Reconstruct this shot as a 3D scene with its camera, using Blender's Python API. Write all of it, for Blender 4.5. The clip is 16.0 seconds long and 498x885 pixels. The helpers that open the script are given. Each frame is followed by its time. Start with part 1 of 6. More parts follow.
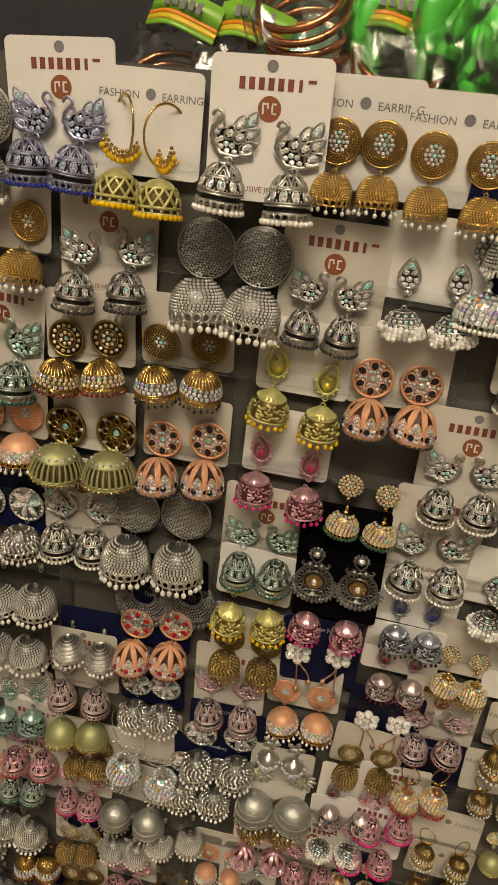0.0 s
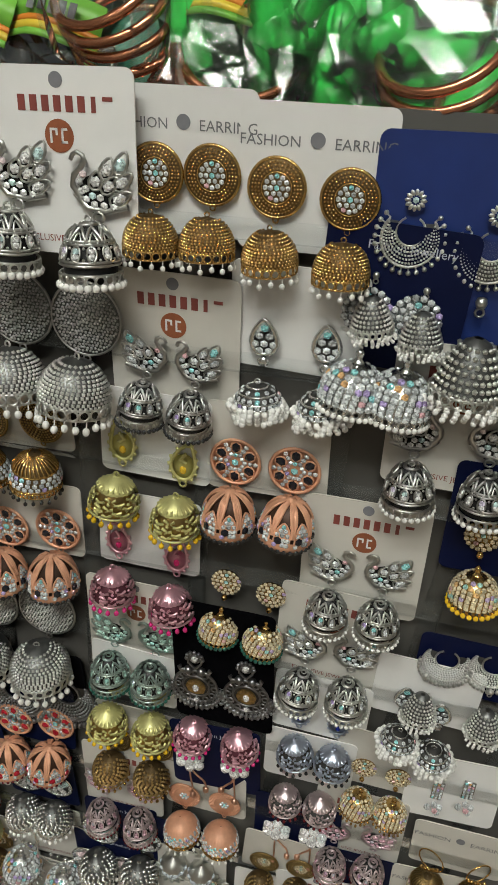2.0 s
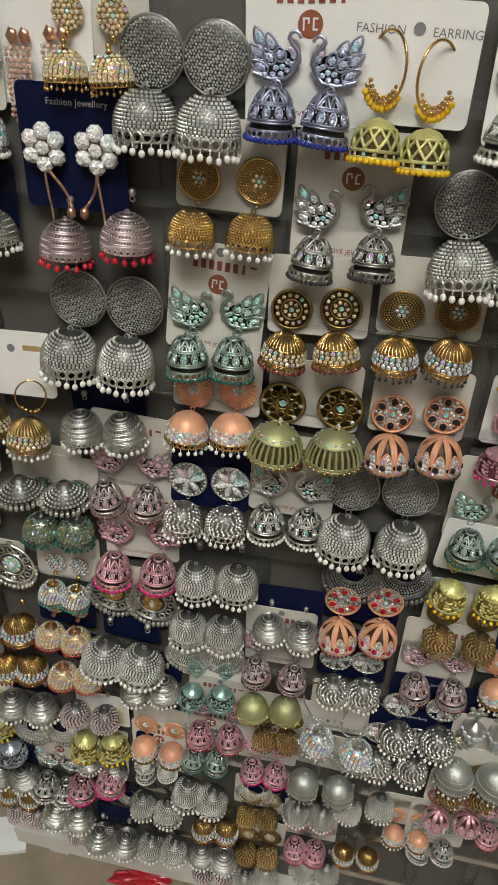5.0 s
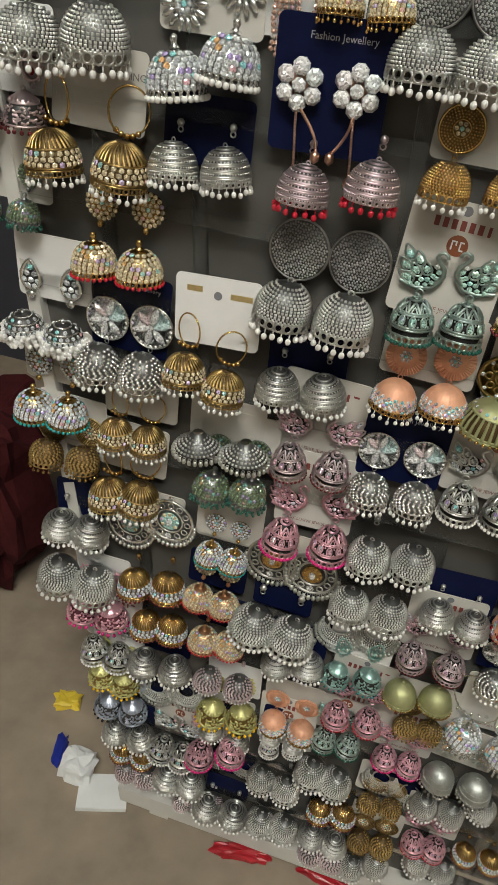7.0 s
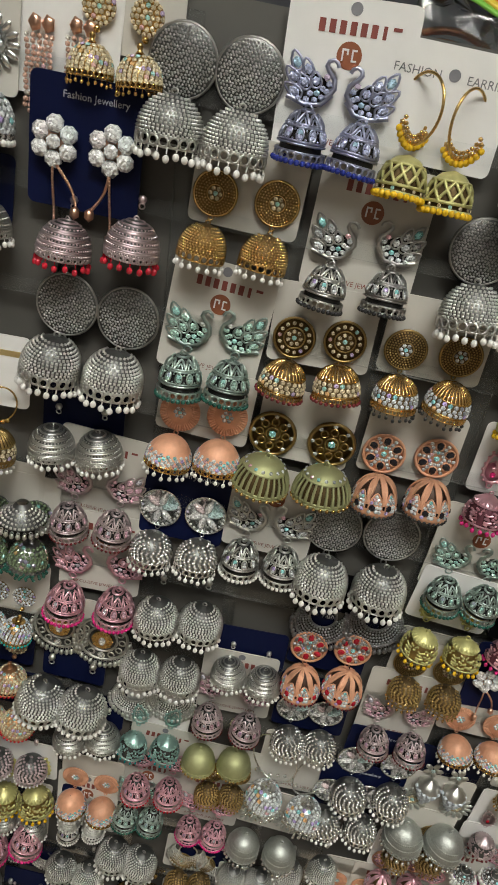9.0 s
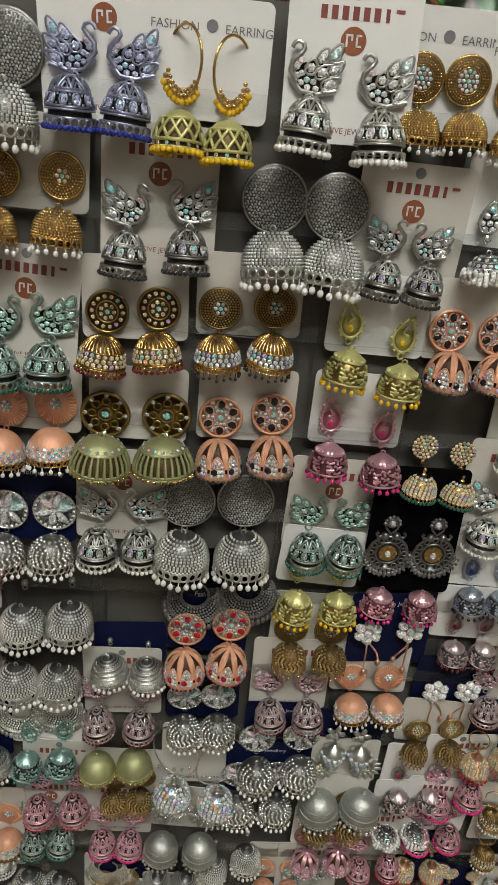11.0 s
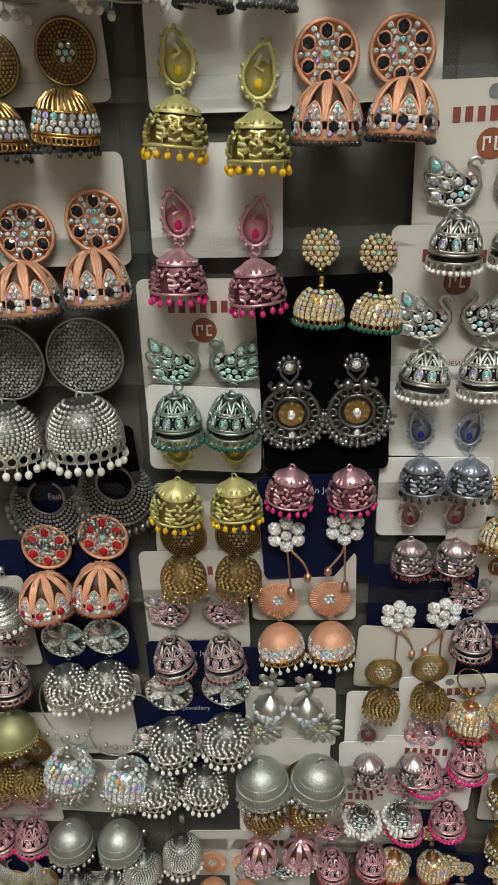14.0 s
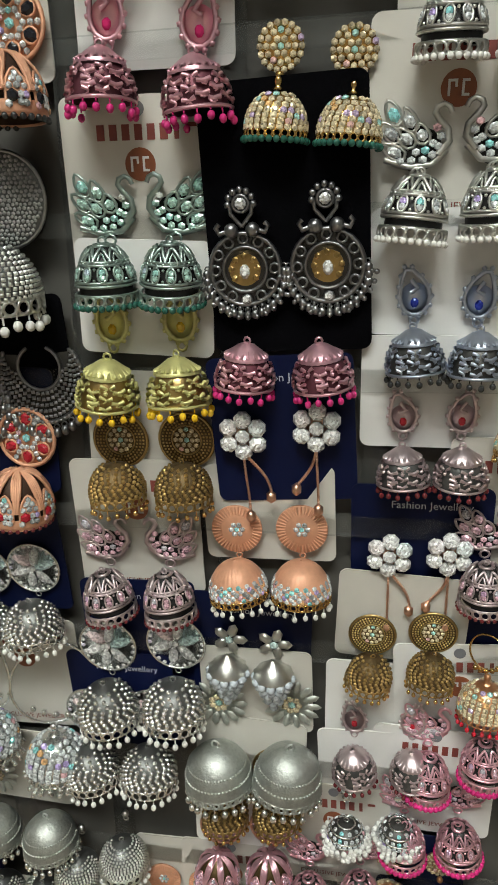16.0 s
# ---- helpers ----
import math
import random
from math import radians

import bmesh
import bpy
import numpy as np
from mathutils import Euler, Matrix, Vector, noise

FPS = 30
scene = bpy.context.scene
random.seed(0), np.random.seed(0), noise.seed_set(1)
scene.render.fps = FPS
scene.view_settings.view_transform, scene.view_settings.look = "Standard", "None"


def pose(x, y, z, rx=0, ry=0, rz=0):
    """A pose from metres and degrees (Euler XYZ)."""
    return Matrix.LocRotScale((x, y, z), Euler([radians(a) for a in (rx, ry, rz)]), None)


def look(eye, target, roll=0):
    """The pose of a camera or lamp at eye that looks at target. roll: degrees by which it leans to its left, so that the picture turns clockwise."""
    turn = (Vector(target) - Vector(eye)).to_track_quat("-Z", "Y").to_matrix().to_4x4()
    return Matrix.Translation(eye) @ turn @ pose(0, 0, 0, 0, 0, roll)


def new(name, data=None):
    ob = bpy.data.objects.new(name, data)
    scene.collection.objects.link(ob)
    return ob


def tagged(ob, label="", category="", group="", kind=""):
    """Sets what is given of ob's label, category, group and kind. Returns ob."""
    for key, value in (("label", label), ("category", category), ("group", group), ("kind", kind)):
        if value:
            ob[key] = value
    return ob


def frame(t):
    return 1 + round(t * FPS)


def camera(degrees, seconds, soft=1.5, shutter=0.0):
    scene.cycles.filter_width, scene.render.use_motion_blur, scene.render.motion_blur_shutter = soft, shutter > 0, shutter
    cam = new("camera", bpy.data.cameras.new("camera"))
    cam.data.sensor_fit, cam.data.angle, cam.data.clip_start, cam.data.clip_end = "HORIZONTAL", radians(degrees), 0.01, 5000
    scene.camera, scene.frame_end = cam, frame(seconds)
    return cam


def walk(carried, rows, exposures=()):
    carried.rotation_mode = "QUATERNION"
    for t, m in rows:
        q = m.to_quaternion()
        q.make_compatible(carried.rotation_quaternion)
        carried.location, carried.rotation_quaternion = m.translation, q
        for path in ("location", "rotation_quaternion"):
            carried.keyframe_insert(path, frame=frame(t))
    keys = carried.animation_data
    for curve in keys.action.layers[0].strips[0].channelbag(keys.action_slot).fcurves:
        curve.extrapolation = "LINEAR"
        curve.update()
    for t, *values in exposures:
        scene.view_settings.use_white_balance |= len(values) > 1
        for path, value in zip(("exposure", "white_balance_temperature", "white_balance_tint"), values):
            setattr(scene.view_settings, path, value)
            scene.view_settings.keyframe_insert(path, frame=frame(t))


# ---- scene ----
cam = camera(38.6, 16.0, soft=0.95, shutter=0.1)
PATH = [
    (0, (0.0577, -0.4298, 0.7496), (-0.0946, 0.4790, 0.3611), 6.22),
    (0.5, (0.0220, -0.3438, 0.7599), (-0.1112, 0.5502, 0.3321), 2.98),
    (1, (0.0501, -0.3048, 0.7883), (-0.0777, 0.5829, 0.3459), 2.57),
    (1.5, (0.1065, -0.3066, 0.7875), (-0.0558, 0.5751, 0.3444), 3.01),
    (2, (0.1306, -0.3039, 0.7883), (-0.0619, 0.5700, 0.3420), 3.29),
    (2.5, (0.1076, -0.3057, 0.7767), (-0.1144, 0.5625, 0.3331), 4.48),
    (3, (0.1015, -0.3127, 0.7640), (-0.1521, 0.5449, 0.3164), 4.15),
    (3.5, (0.0990, -0.3194, 0.7634), (-0.1618, 0.5217, 0.2896), 1.70),
    (4, (0.0321, -0.3484, 0.7690), (-0.2125, 0.4790, 0.2635), 0.50),
    (4.5, (-0.0280, -0.4007, 0.7550), (-0.2408, 0.4419, 0.2602), 1.42),
    (5, (-0.0934, -0.4185, 0.7515), (-0.2379, 0.4484, 0.2744), 4.08),
    (5.2, (-0.1179, -0.4261, 0.7498), (-0.2394, 0.4497, 0.2827), 4.72),
    (7.3, (-0.1974, -0.4335, 0.7184), (-0.3947, 0.4103, 0.2193), 8.41),
    (7.5, (-0.1921, -0.4322, 0.7198), (-0.3762, 0.4166, 0.2242), 9.54),
    (8, (-0.1887, -0.4154, 0.7270), (-0.3017, 0.4717, 0.2795), 12.60),
    (8.5, (-0.1626, -0.4105, 0.7160), (-0.2262, 0.4986, 0.3041), 12.47),
    (9, (-0.1442, -0.4156, 0.7234), (-0.1691, 0.5030, 0.3291), 12.01),
    (9.5, (-0.1066, -0.4144, 0.7254), (-0.1241, 0.5071, 0.3373), 10.84),
    (9.7, (-0.1017, -0.4147, 0.7243), (-0.0991, 0.5067, 0.3357), 10.40),
    (11.8, (-0.0130, -0.4160, 0.6943), (0.0162, 0.5221, 0.3491), 2.29),
    (12, (0.0229, -0.4008, 0.7010), (-0.0035, 0.5267, 0.3280), 0.63),
    (12.5, (0.0193, -0.4129, 0.6893), (0.0516, 0.5154, 0.3187), -0.73),
    (13, (0.0398, -0.3810, 0.6630), (0.0243, 0.5488, 0.2953), -2.70),
    (13.5, (0.0448, -0.3181, 0.6060), (-0.0104, 0.6227, 0.2716), -3.14),
    (14, (0.0436, -0.3225, 0.5831), (-0.0177, 0.6089, 0.2242), -1.97),
    (14.5, (0.0482, -0.3028, 0.5435), (-0.0504, 0.6362, 0.2138), -0.29),
    (15, (0.0690, -0.3200, 0.5191), (-0.0838, 0.6054, 0.1723), 0.19),
    (15.5, (0.0802, -0.2777, 0.4894), (-0.1016, 0.6590, 0.1903), -0.99),
    (16, (0.0907, -0.2727, 0.4900), (-0.0831, 0.6705, 0.2069), -1.81),
]
walk(cam, [(t, look(eye, target, roll)) for t, eye, target, roll in PATH],
     exposures=[(0.0, -0.15, 9000, 16), (0.3, -0.2, 7200, 12), (0.6, -0.15, 6450, 8), (3.0, -0.2, 6400, 8), (5.0, 0.0, 6600, 10), (9.5, -0.08, 6500, 10), (12.0, -0.2, 6500, 10), (13.0, -0.1, 6500, 10), (14.5, 0.15, 6400, 8), (16.0, 0.25, 6300, 6)])

# ---- light: closed shop room with two ceiling lamps ----
world = bpy.data.worlds.new("world")
scene.world = world
world.use_nodes = True
world.node_tree.nodes["Background"].inputs[0].default_value = (0.9, 0.95, 1.0, 1)
world.node_tree.nodes["Background"].inputs[1].default_value = 0.3
LAMP_STRENGTH = 70.0


# ---- materials ----
def material(name, color, rough=0.5, metal=0.0, vary=0.12, scale=300.0, bump=0.15, spec=0.5):
    m = bpy.data.materials.new(name)
    m.use_nodes = True
    nt = m.node_tree
    b = nt.nodes["Principled BSDF"]
    b.inputs["Roughness"].default_value = rough
    b.inputs["Metallic"].default_value = metal
    b.inputs["Specular IOR Level"].default_value = spec
    tc = nt.nodes.new("ShaderNodeTexCoord")
    n1 = nt.nodes.new("ShaderNodeTexNoise")
    n1.inputs["Scale"].default_value = scale
    n1.inputs["Detail"].default_value = 5
    n2 = nt.nodes.new("ShaderNodeTexNoise")
    n2.inputs["Scale"].default_value = scale / 9
    nt.links.new(tc.outputs["Object"], n1.inputs["Vector"])
    nt.links.new(tc.outputs["Object"], n2.inputs["Vector"])
    mx = nt.nodes.new("ShaderNodeMath")
    mx.operation = "ADD"
    nt.links.new(n1.outputs["Fac"], mx.inputs[0])
    nt.links.new(n2.outputs["Fac"], mx.inputs[1])
    oi = nt.nodes.new("ShaderNodeObjectInfo")
    ad = nt.nodes.new("ShaderNodeMath")
    ad.operation = "MULTIPLY_ADD"
    nt.links.new(oi.outputs["Random"], ad.inputs[0])
    ad.inputs[1].default_value = 0.5
    nt.links.new(mx.outputs[0], ad.inputs[2])
    r = nt.nodes.new("ShaderNodeMapRange")
    r.inputs["From Min"].default_value = 0.7
    r.inputs["From Max"].default_value = 1.8
    r.inputs["To Min"].default_value = 1 - 2 * vary
    r.inputs["To Max"].default_value = 1 + vary
    nt.links.new(ad.outputs[0], r.inputs["Value"])
    mul = nt.nodes.new("ShaderNodeMix")
    mul.data_type = "RGBA"
    mul.blend_type = "MULTIPLY"
    mul.inputs["Factor"].default_value = 1
    mul.inputs["A"].default_value = (*color, 1)
    nt.links.new(r.outputs["Result"], mul.inputs["B"])
    nt.links.new(mul.outputs["Result"], b.inputs["Base Color"])
    if bump:
        bp = nt.nodes.new("ShaderNodeBump")
        bp.inputs["Strength"].default_value = bump
        bp.inputs["Distance"].default_value = 0.0006
        nt.links.new(n1.outputs["Fac"], bp.inputs["Height"])
        nt.links.new(bp.outputs["Normal"], b.inputs["Normal"])
    return m


def crystal(name, tint, sat=0.6, value=0.95):
    """Aurora-coated glass stones: each stone takes its own pale hue."""
    m = bpy.data.materials.new(name)
    m.use_nodes = True
    nt = m.node_tree
    b = nt.nodes["Principled BSDF"]
    b.inputs["Roughness"].default_value = 0.1
    b.inputs["Metallic"].default_value = 0.2
    b.inputs["Coat Weight"].default_value = 1.0
    b.inputs["Coat Roughness"].default_value = 0.05
    g = nt.nodes.new("ShaderNodeNewGeometry")
    ramp = nt.nodes.new("ShaderNodeValToRGB")
    # darkened tint stops put sparkle contrast into the stone colours
    stops = [(0.0, tint), (0.3, tuple(0.5 * c for c in tint)), (0.42, tuple(0.75 * c for c in tint)), (0.55, (0.28, 0.8, 0.82)), (0.61, tint), (0.72, (0.95, 0.5, 0.15)),
             (0.78, (0.55, 0.4, 0.85)), (0.84, tint), (0.93, (0.85, 0.45, 0.5)), (1.0, (0.95, 0.95, 0.9))]
    el = ramp.color_ramp.elements
    while len(el) < len(stops):
        el.new(0.5)
    for e, (p, c) in zip(el, stops):
        e.position = p
        mixed = [sat * a + (1 - sat) * t for a, t in zip(c, tint)]
        e.color = (*[value * v for v in mixed], 1)
    ramp.color_ramp.interpolation = "CONSTANT"
    nt.links.new(g.outputs["Random Per Island"], ramp.inputs["Fac"])
    # cut facets: cells tilt the surface; facet light and shade are put into the colour
    tc = nt.nodes.new("ShaderNodeTexCoord")
    vo = nt.nodes.new("ShaderNodeTexVoronoi")
    vo.inputs["Scale"].default_value = 1300
    nt.links.new(tc.outputs["Object"], vo.inputs["Vector"])
    off = nt.nodes.new("ShaderNodeVectorMath")
    off.operation = "MULTIPLY_ADD"
    off.inputs[1].default_value = (0.8, 0.8, 0.8)
    off.inputs[2].default_value = (-0.4, -0.4, -0.4)
    nt.links.new(vo.outputs["Color"], off.inputs[0])
    add = nt.nodes.new("ShaderNodeVectorMath")
    nt.links.new(off.outputs[0], add.inputs[0])
    nt.links.new(g.outputs["Normal"], add.inputs[1])
    nrm = nt.nodes.new("ShaderNodeVectorMath")
    nrm.operation = "NORMALIZE"
    nt.links.new(add.outputs[0], nrm.inputs[0])
    nt.links.new(nrm.outputs[0], b.inputs["Normal"])
    sep = nt.nodes.new("ShaderNodeSeparateColor")
    nt.links.new(vo.outputs["Color"], sep.inputs[0])
    sh = nt.nodes.new("ShaderNodeMapRange")
    sh.inputs["To Min"].default_value = 0.5
    sh.inputs["To Max"].default_value = 1.35
    nt.links.new(sep.outputs[1], sh.inputs["Value"])
    mul = nt.nodes.new("ShaderNodeMix")
    mul.data_type = "RGBA"
    mul.blend_type = "MULTIPLY"
    mul.inputs["Factor"].default_value = 1
    nt.links.new(ramp.outputs["Color"], mul.inputs["A"])
    nt.links.new(sh.outputs["Result"], mul.inputs["B"])
    nt.links.new(mul.outputs["Result"], b.inputs["Base Color"])
    return m


def clear(name, tint=(0.9, 0.93, 0.92), gloss=0.2, rough=0.08, veil=0.035):
    """Thin clear plastic: mostly see-through, partly glossy, slightly milky."""
    m = bpy.data.materials.new(name)
    m.use_nodes = True
    nt = m.node_tree
    out = nt.nodes["Material Output"]
    nt.nodes.remove(nt.nodes["Principled BSDF"])
    tr = nt.nodes.new("ShaderNodeBsdfTransparent")
    tr.inputs[0].default_value = (*tint, 1)
    gl = nt.nodes.new("ShaderNodeBsdfGlossy")
    gl.inputs["Roughness"].default_value = rough
    di = nt.nodes.new("ShaderNodeBsdfDiffuse")
    di.inputs[0].default_value = (0.75, 0.77, 0.75, 1)
    lw = nt.nodes.new("ShaderNodeFresnel")
    lw.inputs["IOR"].default_value = 1.25
    ad = nt.nodes.new("ShaderNodeMath")
    ad.inputs[1].default_value = gloss * 0.3
    nt.links.new(lw.outputs[0], ad.inputs[0])
    a = nt.nodes.new("ShaderNodeMixShader")
    nt.links.new(ad.outputs[0], a.inputs[0])
    nt.links.new(tr.outputs[0], a.inputs[1])
    nt.links.new(gl.outputs[0], a.inputs[2])
    c = nt.nodes.new("ShaderNodeMixShader")
    c.inputs[0].default_value = veil
    nt.links.new(a.outputs[0], c.inputs[1])
    nt.links.new(di.outputs[0], c.inputs[2])
    nt.links.new(c.outputs[0], out.inputs[0])
    return m


# recess metals: shade between grains put into darker colour, with some real oxidation
MIDS = material("shaded silver recess", (0.17, 0.173, 0.17), 0.42, 0.85, 0.2)
# pierced silver: the dark of the openings is put into the shell colour
PIERCED = material("shaded pierced silver", (0.035, 0.035, 0.035), 0.5, 0.6, 0.25)
STEELY = material("darkened silver", (0.52, 0.515, 0.5), 0.33, 1.0, 0.2)
SILVER = material("bright silver plating", (0.86, 0.87, 0.85), 0.27, 1.0, 0.1)
SATIN = material("satin silver", (0.58, 0.605, 0.575), 0.55, 1.0, 0.15, 900, 0.5)
OXID = material("oxidised silver", (0.66, 0.66, 0.63), 0.36, 1.0, 0.18)
# black of oxidation, plus shade in recesses put into the colour
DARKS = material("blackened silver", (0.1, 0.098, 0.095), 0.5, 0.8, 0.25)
BLACKM = material("gunmetal", (0.3, 0.3, 0.31), 0.35, 1.0, 0.2)
GOLD = material("gold plating", (0.72, 0.47, 0.17), 0.26, 1.0, 0.12)
ANTIQ = material("antique gold", (0.46, 0.32, 0.13), 0.32, 1.0, 0.2)
# gold recess: shade between the raised work put into the colour
DARKG = material("shaded gold recess", (0.13, 0.085, 0.035), 0.55, 0.7, 0.2)
LEMON = material("lemon gold enamel", (0.62, 0.59, 0.25), 0.42, 0.5, 0.2)
OLIVE = material("olive gold", (0.46, 0.47, 0.25), 0.6, 0.8, 0.12)
PEACH = material("peach enamel", (0.72, 0.37, 0.23), 0.5, 0.25, 0.15)
ROSE = material("rose gold", (0.78, 0.47, 0.34), 0.3, 1.0, 0.1)
PINKM = material("pink metal", (0.8, 0.46, 0.54), 0.3, 0.8, 0.12)
MAUVE = material("mauve silver", (0.64, 0.53, 0.55), 0.36, 0.9, 0.12)
BLUEM = material("blue steel metal", (0.5, 0.55, 0.66), 0.34, 0.9, 0.12)
TEALM = material("teal metal", (0.36, 0.56, 0.52), 0.36, 0.8, 0.12)
MINTM = material("mint silver", (0.42, 0.52, 0.48), 0.34, 0.9, 0.12)
COPPER = material("copper metal", (0.62, 0.32, 0.17), 0.34, 0.9, 0.12)
BLUSH = material("blue tinted silver", (0.42, 0.44, 0.6), 0.32, 0.9, 0.1)
PEARL = material("pearl bead", (0.8, 0.79, 0.77), 0.22, 0.0, 0.08, bump=0)
BLUEPEARL = material("grey blue pearl", (0.55, 0.6, 0.66), 0.2, 0.0, 0.1, bump=0)
BEADS = {
    "pearl": PEARL,
    "silver": SILVER,
    "black": material("black bead", (0.03, 0.03, 0.032), 0.2, 0.0, 0.1, bump=0),
    "blue": material("blue bead", (0.02, 0.035, 0.28), 0.2, 0.0, 0.1, bump=0),
    "green": material("dark green bead", (0.02, 0.1, 0.075), 0.2, 0.0, 0.1, bump=0),
    "teal": material("teal bead", (0.02, 0.35, 0.35), 0.2, 0.0, 0.1, bump=0),
    "yellow": material("yellow bead", (0.8, 0.5, 0.02), 0.25, 0.0, 0.1, bump=0),
    "red": material("red bead", (0.55, 0.02, 0.04), 0.2, 0.0, 0.1, bump=0),
    "magenta": material("magenta bead", (0.62, 0.03, 0.2), 0.22, 0.0, 0.1, bump=0),
    "wine": material("wine bead", (0.14, 0.02, 0.025), 0.22, 0.0, 0.1, bump=0),
    "gold": GOLD,
}
C_AB = crystal("aurora crystal", (0.78, 0.82, 0.84), 0.85)
C_CLEAR = crystal("clear crystal", (0.88, 0.88, 0.88), 0.4)
C_GOLD = crystal("champagne crystal", (0.85, 0.72, 0.48), 0.7, 0.95)
C_ROSE = crystal("rose crystal", (0.72, 0.46, 0.36), 0.3)
C_MOSS = crystal("moss green crystal", (0.2, 0.27, 0.16), 0.45)
C_MINT = crystal("mint crystal", (0.5, 0.75, 0.66), 0.35)
C_PINK = crystal("pink crystal", (0.8, 0.5, 0.6), 0.35)
C_BLUE = crystal("lilac blue crystal", (0.55, 0.6, 0.85), 0.35)
C_RED = material("red stone", (0.4, 0.015, 0.03), 0.12, 0.0, 0.1, bump=0)
C_ICE = crystal("ice white crystal", (0.96, 0.96, 0.97), 0.12, 1.0)
C_DARK = material("black stone", (0.015, 0.015, 0.02), 0.1, 0.0, 0.1, bump=0)
C_ROYAL = material("royal blue stone", (0.02, 0.04, 0.4), 0.12, 0.0, 0.1, bump=0)
C_RUBY = material("ruby pink stone", (0.6, 0.02, 0.15), 0.12, 0.0, 0.1, bump=0)
C_YEL = material("yellow stone", (0.7, 0.45, 0.03), 0.12, 0.0, 0.1, bump=0)
CARD = material("white card", (0.76, 0.75, 0.74), 0.45, 0.0, 0.05, 60, 0.05)
# cream tone lowered: shade on the cards behind is put into the colour
CREAM = material("shaded cream card", (0.58, 0.555, 0.51), 0.5, 0.0, 0.06, 60, 0.05)
NAVY = material("navy card", (0.003, 0.006, 0.034), 0.55, 0.0, 0.2, 60, 0.05, 0.15)
ROYAL = material("royal blue card", (0.012, 0.03, 0.15), 0.4, 0.0, 0.2, 60, 0.05)
VELVET = material("black velvet card", (0.004, 0.004, 0.005), 1.0, 0.0, 0.2, 900, 0.3, 0.0)
INK = material("grey ink", (0.16, 0.16, 0.17), 0.6, 0.0, 0.1, bump=0)
INKRED = material("maroon ink", (0.22, 0.05, 0.04), 0.6, 0.0, 0.1, bump=0)
INKGOLD = material("gold foil", (0.75, 0.6, 0.3), 0.3, 0.8, 0.1, bump=0)
INKPALE = material("pale ink", (0.5, 0.52, 0.6), 0.6, 0.0, 0.1, bump=0)
LOGO = material("brown logo ink", (0.28, 0.085, 0.035), 0.5, 0.0, 0.15, 500, 0.05)
HOLE = material("hole shade", (0.2, 0.2, 0.22), 0.8, 0.0, 0.1, bump=0)
BACK = material("grey beige board", (0.09, 0.085, 0.078), 0.55, 0.0, 0.12, 25, 0.1)
FRAME = material("off white painted frame", (0.6, 0.58, 0.54), 0.5, 0.0, 0.12, 30, 0.15)
ACRYLIC = clear("clear acrylic", (0.97, 0.98, 0.98), 0.02, 0.22, 0.015)
POLY = clear("crinkled clear polythene", (0.96, 0.98, 0.96), 0.12, 0.12, 0.015)


